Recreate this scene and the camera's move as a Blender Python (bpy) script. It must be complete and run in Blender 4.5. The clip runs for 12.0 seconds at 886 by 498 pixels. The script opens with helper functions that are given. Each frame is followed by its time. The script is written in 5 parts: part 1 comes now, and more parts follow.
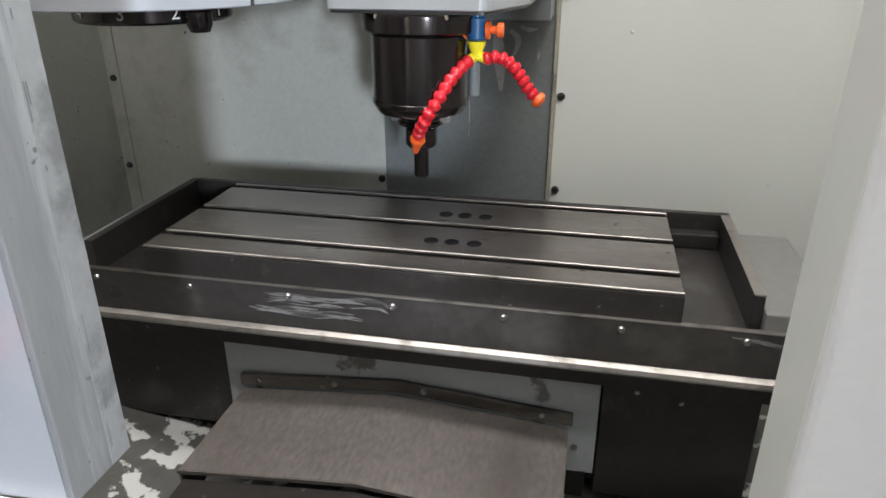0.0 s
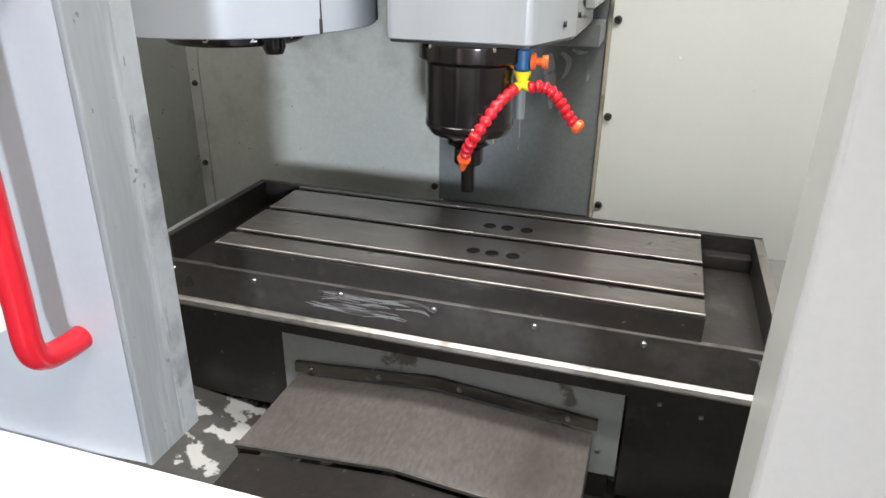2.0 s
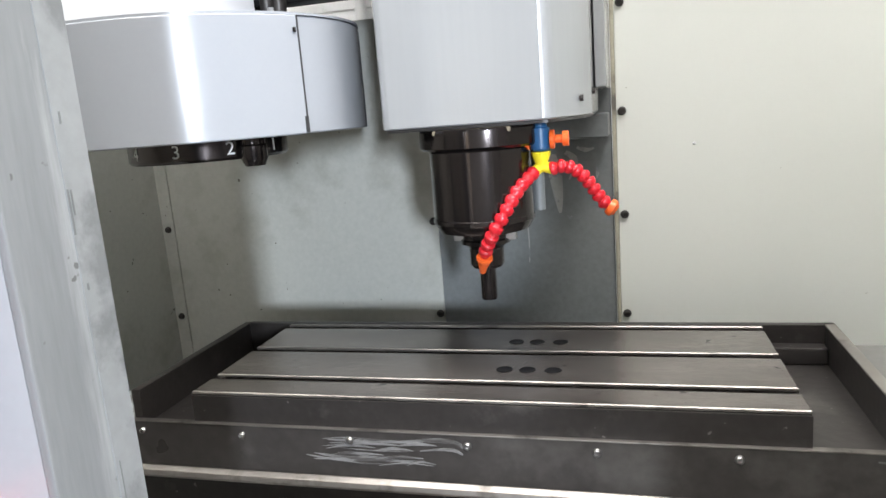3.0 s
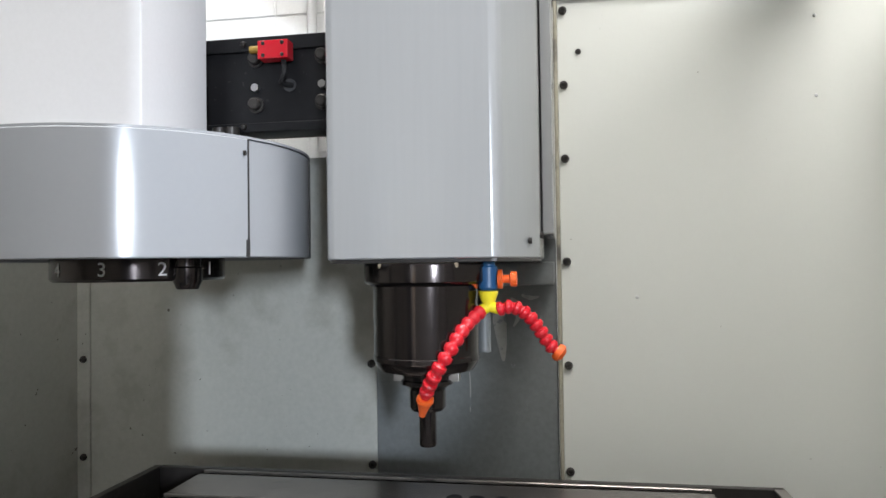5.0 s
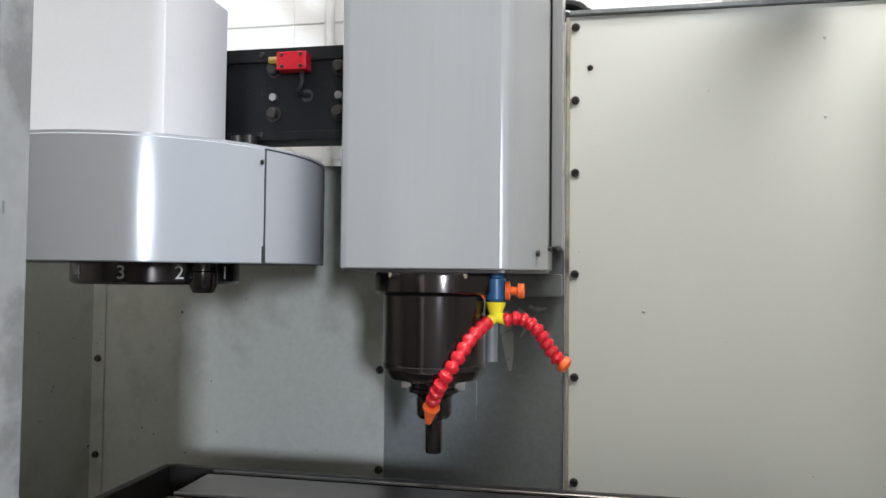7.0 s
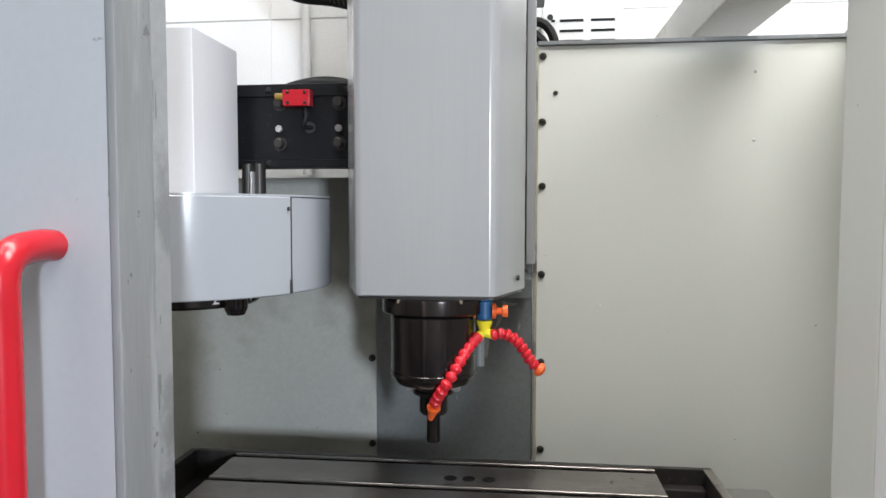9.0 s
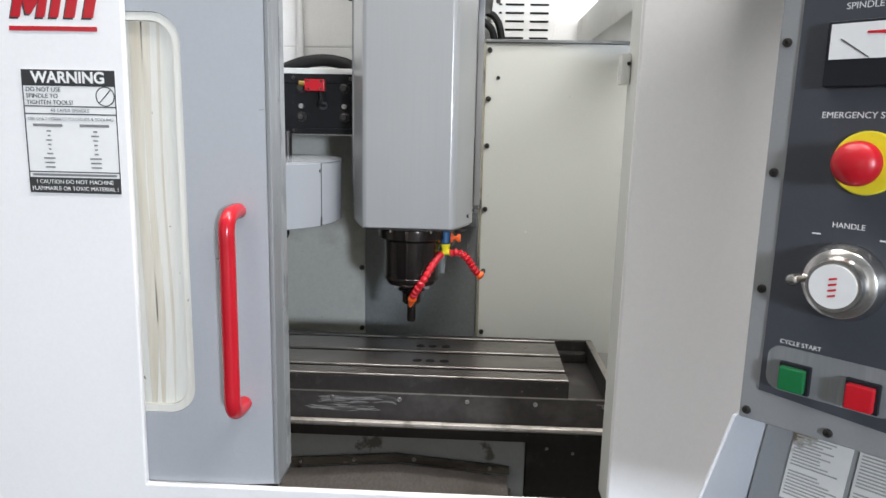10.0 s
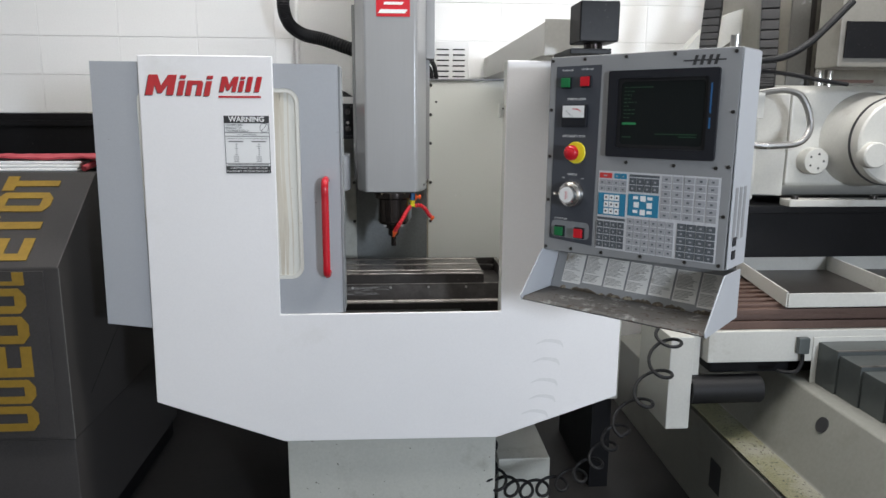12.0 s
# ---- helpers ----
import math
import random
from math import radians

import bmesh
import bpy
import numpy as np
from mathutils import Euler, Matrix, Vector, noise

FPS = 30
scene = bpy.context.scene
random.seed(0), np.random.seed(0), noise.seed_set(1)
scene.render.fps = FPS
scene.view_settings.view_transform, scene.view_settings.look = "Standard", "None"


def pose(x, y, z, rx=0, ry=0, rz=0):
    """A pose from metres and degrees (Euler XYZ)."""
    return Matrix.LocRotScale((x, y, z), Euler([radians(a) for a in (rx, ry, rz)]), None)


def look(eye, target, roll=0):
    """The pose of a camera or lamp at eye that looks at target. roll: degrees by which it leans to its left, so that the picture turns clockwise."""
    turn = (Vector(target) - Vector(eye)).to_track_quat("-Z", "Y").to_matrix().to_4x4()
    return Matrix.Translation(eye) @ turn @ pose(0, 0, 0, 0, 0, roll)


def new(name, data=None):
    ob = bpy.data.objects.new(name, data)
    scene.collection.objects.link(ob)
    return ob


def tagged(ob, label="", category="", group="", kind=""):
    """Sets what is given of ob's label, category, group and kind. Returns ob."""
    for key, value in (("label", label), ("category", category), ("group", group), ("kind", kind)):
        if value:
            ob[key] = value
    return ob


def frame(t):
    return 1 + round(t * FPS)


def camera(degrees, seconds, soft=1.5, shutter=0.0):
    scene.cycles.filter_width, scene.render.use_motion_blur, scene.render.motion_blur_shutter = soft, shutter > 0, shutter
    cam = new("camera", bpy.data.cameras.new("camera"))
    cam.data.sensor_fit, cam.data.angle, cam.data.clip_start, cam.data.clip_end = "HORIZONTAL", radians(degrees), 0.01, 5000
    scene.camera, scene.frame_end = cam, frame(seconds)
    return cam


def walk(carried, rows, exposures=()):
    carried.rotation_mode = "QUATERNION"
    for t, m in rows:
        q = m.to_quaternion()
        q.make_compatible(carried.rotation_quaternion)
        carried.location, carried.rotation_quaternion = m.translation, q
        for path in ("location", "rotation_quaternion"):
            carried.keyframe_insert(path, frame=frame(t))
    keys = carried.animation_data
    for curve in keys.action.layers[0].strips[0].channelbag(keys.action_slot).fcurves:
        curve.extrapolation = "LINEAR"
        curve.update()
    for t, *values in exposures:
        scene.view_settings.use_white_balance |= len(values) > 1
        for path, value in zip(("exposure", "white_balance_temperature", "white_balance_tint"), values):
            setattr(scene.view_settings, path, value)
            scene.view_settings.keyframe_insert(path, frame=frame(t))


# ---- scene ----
cam = camera(64.9, 12.0)
PATH = [
    (0, (0.237, -0.803, 1.342), (-0.142, 0.989, 0.539), -0.1),
    (0.5, (0.283, -0.864, 1.396), (-0.284, 0.838, 0.512), -0.2),
    (1, (0.283, -0.865, 1.401), (-0.307, 0.829, 0.518), 1.0),
    (1.5, (0.279, -0.868, 1.402), (-0.269, 0.863, 0.564), 1.4),
    (2, (0.277, -0.862, 1.395), (-0.263, 0.882, 0.579), 0.7),
    (2.5, (0.256, -0.81, 1.375), (-0.292, 1.008, 0.747), -1.5),
    (3, (0.19, -0.747, 1.285), (-0.327, 1.146, 0.898), -4.5),
    (3.3, (0.146, -0.703, 1.257), (-0.197, 1.238, 0.92), -4.8),
    (3.5, (0.146, -0.698, 1.257), (-0.161, 1.26, 0.991), -5.0),
    (5.5, (0.186, -0.725, 1.265), (-0.167, 1.243, 1.321), 0.3),
    (6, (0.188, -0.732, 1.272), (-0.171, 1.234, 1.323), 0.6),
    (6.5, (0.184, -0.734, 1.263), (-0.181, 1.232, 1.329), 0.7),
    (8.5, (0.162, -0.779, 1.324), (-0.199, 1.188, 1.335), -0.1),
    (9, (0.143, -0.915, 1.386), (-0.081, 1.07, 1.283), 0.0),
    (9.5, (0.169, -1.169, 1.444), (-0.001, 0.809, 1.204), 1.5),
    (10, (0.15, -1.461, 1.497), (0.067, 0.506, 1.144), 1.2),
    (10.5, (0.1, -1.75, 1.53), (0.108, 0.203, 1.102), 0.6),
    (11, (0.099, -2.083, 1.536), (0.142, -0.143, 1.052), 0.8),
    (11.5, (0.07, -2.407, 1.554), (0.137, -0.461, 1.097), 0.8),
    (12, (0.014, -2.697, 1.572), (0.154, -0.738, 1.191), 0.3),
]
EXPOSURES = [(0, 0.08), (0.5, 0.40), (1.5, 0.47), (2.5, 0.45), (3.5, 0.60), (5.5, -0.12), (8.5, -0.10), (9.5, -0.18), (10.0, -0.26), (10.5, -0.50), (12, -0.72)]
walk(cam, [(t, look(eye, target, roll)) for t, eye, target, roll in PATH], EXPOSURES)

# ---- world, daylight and lamps ----
world = bpy.data.worlds.new("sky")
scene.world = world
world.use_nodes = True
wn = world.node_tree.nodes
sky = wn.new("ShaderNodeTexSky")
sky.sky_type, sky.sun_disc, sky.sun_elevation, sky.sun_rotation = "NISHITA", False, radians(40), radians(180)
world.node_tree.links.new(sky.outputs[0], wn["Background"].inputs[0])
wn["Background"].inputs[1].default_value = 0.12


def area(name, at, to, sx, sy, power, color):
    lamp = bpy.data.lights.new(name, "AREA")
    lamp.shape, lamp.size, lamp.size_y, lamp.energy, lamp.color = "RECTANGLE", sx, sy, power, color
    ob = new(name, lamp)
    ob.matrix_world = look(at, to)
    return ob


# window daylight and added doorway fill in the openings behind the camera; hall lamps
area("window_daylight", (2.0, -5.15, 1.78), (-0.4, 0.5, 1.08), 0.34, 0.60, 220, (0.79, 0.875, 1.0))
area("doorway_fill", (-2.3, -5.15, 1.3), (-1.2, 0.5, 0.95), 2.2, 2.4, 12, (0.97, 0.98, 1.0))
for lx, power in ((-1.5, 34), (1.8, 142)):
    area("hall_lamp", (lx, -1.3, 3.86), (lx, -1.3, 0), 2.4, 0.3, power, (0.99, 0.965, 0.943))
area("hall_lamp", (0.35, -0.35, 3.86), (0.35, -0.35, 0), 3.4, 0.5, 105, (0.99, 0.965, 0.943))

# ---- materials ----


def material(name, color, rough=0.5, metal=0.0, vary=0.08, grain=60.0, bump=0.05, stain=None, stain_scale=4.0,
             stain_from=0.58, stain_to=0.66, coat=0.0, each=0.0, emit=0.0, stain_rough=None, spec=0.5, specks=None, speck_scale=70.0, speck_from=0.70, stretch=None, spread=1.0):
    """Base colour with fine grain and broad unevenness, an optional stain or chipped layer, and fine relief."""
    m = bpy.data.materials.new(name)
    m.use_nodes = True
    t = m.node_tree
    n, link = t.nodes, t.links.new
    b = n["Principled BSDF"]
    co = n.new("ShaderNodeTexCoord")
    fine, broad = n.new("ShaderNodeTexNoise"), n.new("ShaderNodeTexNoise")
    fine.inputs["Scale"].default_value, fine.inputs["Detail"].default_value = grain, 6
    broad.inputs["Scale"].default_value, broad.inputs["Detail"].default_value = 3.2, 5
    where = co.outputs["Object"]
    if stretch:
        mp = n.new("ShaderNodeMapping")
        mp.inputs["Scale"].default_value = stretch
        link(where, mp.inputs["Vector"])
        where = mp.outputs["Vector"]
    for x in (fine, broad):
        link(where, x.inputs["Vector"])
    add = n.new("ShaderNodeMath")
    add.operation = "ADD"
    link(fine.outputs["Fac"], add.inputs[0])
    link(broad.outputs["Fac"], add.inputs[1])
    span = n.new("ShaderNodeMapRange")
    span.inputs[1].default_value, span.inputs[2].default_value = 0.55, 1.45
    span.clamp = False
    span.inputs[3].default_value, span.inputs[4].default_value = 1 - vary, 1 + vary
    link(add.outputs[0], span.inputs[0])
    tint = n.new("ShaderNodeVectorMath")
    tint.operation = "SCALE"
    tint.inputs[0].default_value = color
    link(span.outputs[0], tint.inputs["Scale"])
    last = tint.outputs[0]
    if each:
        info = n.new("ShaderNodeObjectInfo")
        er = n.new("ShaderNodeMapRange")
        er.inputs[3].default_value, er.inputs[4].default_value = 1 - each, 1 + each
        link(info.outputs["Random"], er.inputs[0])
        es = n.new("ShaderNodeVectorMath")
        es.operation = "SCALE"
        link(last, es.inputs[0])
        link(er.outputs[0], es.inputs["Scale"])
        last = es.outputs[0]
    rr = n.new("ShaderNodeMapRange")
    rr.inputs[1].default_value, rr.inputs[2].default_value = 0.15, 0.85
    rr.inputs[3].default_value, rr.inputs[4].default_value = max(rough - 0.06 * spread, 0.02), min(rough + 0.08 * spread, 1)
    link(broad.outputs["Fac"], rr.inputs[0])
    rlast = rr.outputs[0]
    if stain:
        sn = n.new("ShaderNodeTexNoise")
        sn.inputs["Scale"].default_value, sn.inputs["Detail"].default_value, sn.inputs["Roughness"].default_value = stain_scale, 8, 0.62
        link(where, sn.inputs["Vector"])
        sm = n.new("ShaderNodeMapRange")
        sm.inputs[1].default_value, sm.inputs[2].default_value = stain_from, stain_to
        link(sn.outputs["Fac"], sm.inputs[0])
        mix = n.new("ShaderNodeMix")
        mix.data_type = "RGBA"
        mix.inputs["B"].default_value = (*stain, 1)
        link(sm.outputs[0], mix.inputs["Factor"])
        link(last, mix.inputs["A"])
        last = mix.outputs["Result"]
        if stain_rough is not None:
            rm = n.new("ShaderNodeMix")
            rm.inputs["B"].default_value = stain_rough
            link(sm.outputs[0], rm.inputs["Factor"])
            link(rlast, rm.inputs["A"])
            rlast = rm.outputs["Result"]
    if specks:
        kn = n.new("ShaderNodeTexNoise")
        kn.inputs["Scale"].default_value, kn.inputs["Detail"].default_value = speck_scale, 3
        link(co.outputs["Object"], kn.inputs["Vector"])
        km = n.new("ShaderNodeMapRange")
        km.inputs[1].default_value, km.inputs[2].default_value = speck_from, speck_from + 0.03
        link(kn.outputs["Fac"], km.inputs[0])
        kx = n.new("ShaderNodeMix")
        kx.data_type = "RGBA"
        kx.inputs["B"].default_value = (*specks, 1)
        link(km.outputs[0], kx.inputs["Factor"])
        link(last, kx.inputs["A"])
        last = kx.outputs["Result"]
    link(last, b.inputs["Base Color"])
    link(rlast, b.inputs["Roughness"])
    b.inputs["Metallic"].default_value = metal
    b.inputs["Specular IOR Level"].default_value = spec
    b.inputs["Coat Weight"].default_value = coat
    b.inputs["Coat Roughness"].default_value = 0.12
    if bump:
        bp = n.new("ShaderNodeBump")
        bp.inputs["Strength"].default_value, bp.inputs["Distance"].default_value = bump, 0.002
        link(fine.outputs["Fac"], bp.inputs["Height"])
        link(bp.outputs[0], b.inputs["Normal"])
    if emit:
        b.inputs["Emission Color"].default_value = (*color, 1)
        b.inputs["Emission Strength"].default_value = emit
    return m


M = {}
M["panel"] = material("white_enamel", (0.81, 0.80, 0.80), 0.36, vary=0.03, grain=180, bump=0.03, stain=(0.66, 0.645, 0.60), stain_scale=2.2, stain_from=0.62, stain_to=0.85, specks=(0.30, 0.28, 0.25), speck_scale=60, speck_from=0.79)
M["inner"] = material("cream_enamel", (0.71, 0.72, 0.672), 0.25, vary=0.012, grain=140, bump=0.03, spread=0.1, specks=(0.25, 0.22, 0.17), speck_scale=75, speck_from=0.765)
# Cream enamel darkened to carry shade, plus its oily grime and specks.
M["inner_shaded"] = material("shaded_oily_cream_enamel", (0.45, 0.455, 0.415), 0.40, vary=0.10, grain=120, bump=0.1, stain=(0.27, 0.255, 0.21), stain_scale=7, stain_from=0.56, stain_to=0.85, specks=(0.10, 0.09, 0.07), speck_scale=75, speck_from=0.725)
M["grey"] = material("grey_enamel", (0.375, 0.39, 0.415), 0.33, vary=0.04, grain=160, bump=0.04, stain=(0.37, 0.38, 0.395), stain_scale=3, stain_from=0.58, stain_to=0.8, specks=(0.20, 0.20, 0.20), speck_scale=50, speck_from=0.74)
# Scuffed grey, also darkened for the door's side face turned from the light.
M["grey_worn_shaded"] = material("scuffed_shaded_grey_enamel", (0.21, 0.218, 0.225), 0.36, vary=0.15, grain=90, bump=0.12, stain=(0.33, 0.34, 0.345), stain_scale=8, stain_from=0.55, stain_to=0.66, stretch=(3, 3, 0.3), specks=(0.12, 0.12, 0.12), speck_scale=60, speck_from=0.70)
M["edge_strip"] = material("worn_mid_grey_highlight", (0.27, 0.28, 0.285), 0.36, vary=0.15, grain=90, bump=0.1, stain=(0.17, 0.175, 0.18), stain_scale=10, stain_from=0.52, stain_to=0.6)
M["head"] = material("silver_grey_enamel", (0.31, 0.315, 0.32), 0.22, metal=0.1, spread=0.3, vary=0.03, grain=60, bump=0.02, stretch=(3, 3, 0.12))
M["carousel"] = material("pale_grey_enamel", (0.31, 0.325, 0.35), 0.16, spread=0.3, vary=0.02, grain=170, bump=0.01)
M["motor"] = material("white_grey_enamel", (0.64, 0.65, 0.68), 0.35, vary=0.03, grain=170, bump=0.02)
M["column"] = material("slate_grey_paint", (0.165, 0.176, 0.177), 0.38, vary=0.2, grain=110, bump=0.08, stain=(0.42, 0.42, 0.41), stain_scale=9, stain_from=0.70, stain_to=0.73)
M["saddle"] = material("chipped_grey_paint", (0.38, 0.40, 0.40), 0.42, vary=0.1, grain=100, bump=0.1, stain=(0.13, 0.125, 0.115), stain_scale=9, stain_from=0.58, stain_to=0.62)
M["table"] = material("oiled_ground_steel", (0.34, 0.31, 0.295), 0.22, metal=0.85, vary=0.5, grain=170, bump=0.10, stain=(0.17, 0.15, 0.14), stain_scale=5, stain_from=0.38, stain_to=0.68, stretch=(0.45, 1.6, 1), specks=(0.04, 0.035, 0.033), speck_scale=60, speck_from=0.70)
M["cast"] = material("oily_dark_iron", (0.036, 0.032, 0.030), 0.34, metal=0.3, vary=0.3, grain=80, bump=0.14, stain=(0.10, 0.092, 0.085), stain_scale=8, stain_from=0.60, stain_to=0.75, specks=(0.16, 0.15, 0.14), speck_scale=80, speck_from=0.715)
M["edge"] = material("bright_worn_steel", (0.30, 0.278, 0.257), 0.34, metal=0.85, vary=0.2, grain=40, bump=0.08, stain=(0.13, 0.118, 0.108), stain_scale=12, stain_from=0.52, stain_to=0.66)
M["steel"] = material("steel", (0.45, 0.44, 0.43), 0.28, metal=1.0, vary=0.08, grain=120, bump=0.03)
M["bolt"] = material("black_oxide_bolt", (0.05, 0.046, 0.043), 0.38, metal=0.6, vary=0.2, grain=300, bump=0.1)
M["black"] = material("black_paint", (0.007, 0.007, 0.008), 0.42, vary=0.3, grain=60, bump=0.12, spec=0.2, specks=(0.022, 0.022, 0.022), speck_scale=90, speck_from=0.68)
M["spindle"] = material("polished_black_steel", (0.05, 0.043, 0.042), 0.12, metal=0.9, vary=0.12, grain=90, bump=0.01)
M["red"] = material("red_plastic", (0.54, 0.010, 0.020), 0.32, vary=0.06, grain=200, bump=0.02)
M["red_paint"] = material("red_enamel", (0.46, 0.010, 0.020), 0.24, vary=0.06, grain=60, bump=0.03, stain=(0.62, 0.40, 0.40), stain_scale=45, stain_from=0.74, stain_to=0.76)
M["orange"] = material("orange_plastic", (0.78, 0.12, 0.02), 0.35, vary=0.05, grain=200, bump=0.02)
M["yellow"] = material("yellow_plastic", (0.85, 0.72, 0.03), 0.35, vary=0.05, grain=200, bump=0.02)
M["blue"] = material("blue_plastic", (0.02, 0.10, 0.24), 0.35, vary=0.08, grain=200, bump=0.02)
M["pan"] = material("oily_chip_pan", (0.10, 0.098, 0.09), 0.40, metal=0.2, vary=0.25, grain=60, bump=0.2, stain=(0.55, 0.55, 0.53), stain_scale=13, stain_from=0.575, stain_to=0.60)
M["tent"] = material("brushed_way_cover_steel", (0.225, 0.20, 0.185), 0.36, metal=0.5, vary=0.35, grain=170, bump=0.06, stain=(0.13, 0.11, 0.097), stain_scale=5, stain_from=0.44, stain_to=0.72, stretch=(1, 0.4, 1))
M["pane"] = material("yellowed_acrylic", (0.69, 0.68, 0.625), 0.30, vary=0.06, grain=90, bump=0.03, stain=(0.40, 0.33, 0.22), stain_scale=4, stain_from=0.55, stain_to=0.75, stretch=(3.0, 3.0, 0.35), specks=(0.22, 0.18, 0.10), speck_scale=60, speck_from=0.71)
M["flange"] = material("greasy_steel_strip", (0.15, 0.135, 0.115), 0.4, metal=0.4, vary=0.35, grain=120, bump=0.12, stain=(0.055, 0.047, 0.04), stain_scale=10, stain_from=0.48, stain_to=0.62, stretch=(0.5, 1, 2), specks=(0.28, 0.25, 0.18), speck_scale=40, speck_from=0.66)
M["streak"] = material("dried_coolant", (0.62, 0.585, 0.50), 0.4, vary=0.08, grain=70, bump=0.03, stain=(0.48, 0.41, 0.30), stain_scale=9, stain_from=0.45, stain_to=0.75, stretch=(4, 4, 0.3))
M["rust"] = material("greasy_felt", (0.20, 0.165, 0.115), 0.7, vary=0.3, grain=160, bump=0.3, stain=(0.07, 0.06, 0.05), stain_scale=14, stain_from=0.5, stain_to=0.65)
M["crumb"] = material("rusty_crumbled_edge", (0.13, 0.105, 0.08), 0.8, vary=0.4, grain=220, bump=0.3, stain=(0.33, 0.29, 0.22), stain_scale=30, stain_from=0.55, stain_to=0.62)
M["block"] = material("white_block_paint", (0.80, 0.80, 0.79), 0.55, vary=0.04, grain=120, bump=0.22, each=0.02)
M["mortar"] = material("painted_joint", (0.77, 0.77, 0.76), 0.6, vary=0.05, grain=120, bump=0.2)
M["concrete"] = material("stained_concrete", (0.022, 0.020, 0.019), 0.6, vary=0.25, grain=40, bump=0.2, stain=(0.018, 0.018, 0.018), stain_scale=1.5, stain_from=0.5, stain_to=0.7)
M["hall"] = material("hall_paint", (0.62, 0.62, 0.60), 0.7, vary=0.04, grain=30, bump=0.1)
M["console"] = material("grey_console_paint", (0.26, 0.264, 0.268), 0.45, vary=0.05, grain=260, bump=0.08, stain=(0.22, 0.22, 0.22), stain_scale=6, stain_from=0.66, stain_to=0.8)
M["console_side"] = material("pale_console_paint", (0.44, 0.455, 0.48), 0.38, vary=0.04, grain=200, bump=0.05, stain=(0.42, 0.43, 0.45), stain_scale=6, stain_from=0.62, stain_to=0.7)
M["overlay"] = material("dark_grey_overlay", (0.055, 0.06, 0.072), 0.42, vary=0.06, grain=260, bump=0.04)
M["screen"] = material("dark_screen_glass", (0.008, 0.010, 0.010), 0.12, vary=0.05, grain=40, bump=0.0, spec=0.2)
M["bezel"] = material("black_bezel", (0.014, 0.015, 0.019), 0.4, vary=0.1, grain=200, bump=0.05, spec=0.3)
M["green"] = material("green_plastic", (0.012, 0.16, 0.05), 0.3, vary=0.05, grain=200, bump=0.02)
M["glow"] = material("green_glow", (0.02, 0.22, 0.07), 0.5, vary=0.0, bump=0.0, emit=0.05)
M["white"] = material("white_print", (0.78, 0.78, 0.77), 0.45, vary=0.03, grain=90, bump=0.0)
M["ink"] = material("black_print", (0.03, 0.03, 0.032), 0.5, vary=0.05, grain=90, bump=0.0)
M["pad"] = material("membrane_pad", (0.56, 0.565, 0.58), 0.45, vary=0.05, grain=120, bump=0.02)
M["faint_ink"] = material("faint_grey_print", (0.34, 0.335, 0.32), 0.6, vary=0.2, grain=200, bump=0.0)
M["grey_ink"] = material("grey_print", (0.20, 0.20, 0.20), 0.5, vary=0.05, grain=90, bump=0.0)
M["key_light"] = material("pale_grey_key", (0.33, 0.335, 0.35), 0.45, vary=0.05, grain=200, bump=0.03, each=0.04)
M["key_dark"] = material("dark_grey_key", (0.085, 0.095, 0.105), 0.45, vary=0.05, grain=200, bump=0.03, each=0.05)
M["key_blue"] = material("blue_key", (0.025, 0.20, 0.33), 0.45, vary=0.05, grain=200, bump=0.03, each=0.05)
M["key_red"] = material("red_key", (0.55, 0.045, 0.04), 0.45, vary=0.05, grain=200, bump=0.03)
M["ledge"] = material("rusty_worn_ledge", (0.085, 0.080, 0.074), 0.65, vary=0.3, grain=60, bump=0.25, stain=(0.24, 0.235, 0.225), stain_scale=22, stain_from=0.55, stain_to=0.63, specks=(0.05, 0.035, 0.025), speck_scale=60, speck_from=0.60)
M["paper"] = material("stained_paper", (0.70, 0.69, 0.66), 0.6, vary=0.06, grain=60, bump=0.05, stain=(0.20, 0.15, 0.09), stain_scale=12, stain_from=0.60, stain_to=0.66)
M["chrome"] = material("satin_aluminium", (0.68, 0.66, 0.63), 0.24, metal=1.0, vary=0.05, grain=120, bump=0.02)
M["lathe"] = material("charcoal_machine_paint", (0.046, 0.043, 0.042), 0.5, vary=0.3, grain=240, bump=0.25, spec=0.35)
M["gold"] = material("ochre_lettering", (0.26, 0.16, 0.022), 0.4, vary=0.2, grain=60, bump=0.05)
M["rag"] = material("red_cloth", (0.40, 0.055, 0.07), 0.9, vary=0.2, grain=200, bump=0.4)
M["ivory"] = material("ivory_machine_paint", (0.52, 0.515, 0.48), 0.38, vary=0.08, grain=100, bump=0.06, stain=(0.30, 0.27, 0.21), stain_scale=4, stain_from=0.60, stain_to=0.8)
M["base"] = material("oily_green_grey_paint", (0.23, 0.23, 0.205), 0.40, stain=(0.15, 0.145, 0.12), stain_scale=3, stain_from=0.55, stain_to=0.8, vary=0.12, grain=80, bump=0.1)
M["copper"] = material("rusty_brown_way", (0.13, 0.082, 0.066), 0.45, metal=0.4, vary=0.2, grain=70, bump=0.1)
M["rubber"] = material("black_rubber", (0.010, 0.010, 0.011), 0.55, vary=0.15, grain=100, bump=0.15, spec=0.3)
M["seal"] = material("yellowed_sealant", (0.36, 0.335, 0.26), 0.6, vary=0.25, grain=90, bump=0.2, stain=(0.11, 0.10, 0.085), stain_scale=12, stain_from=0.52, stain_to=0.64)
M["dim_green"] = material("faint_screen_text", (0.010, 0.045, 0.02), 0.3, vary=0.05, bump=0.0)
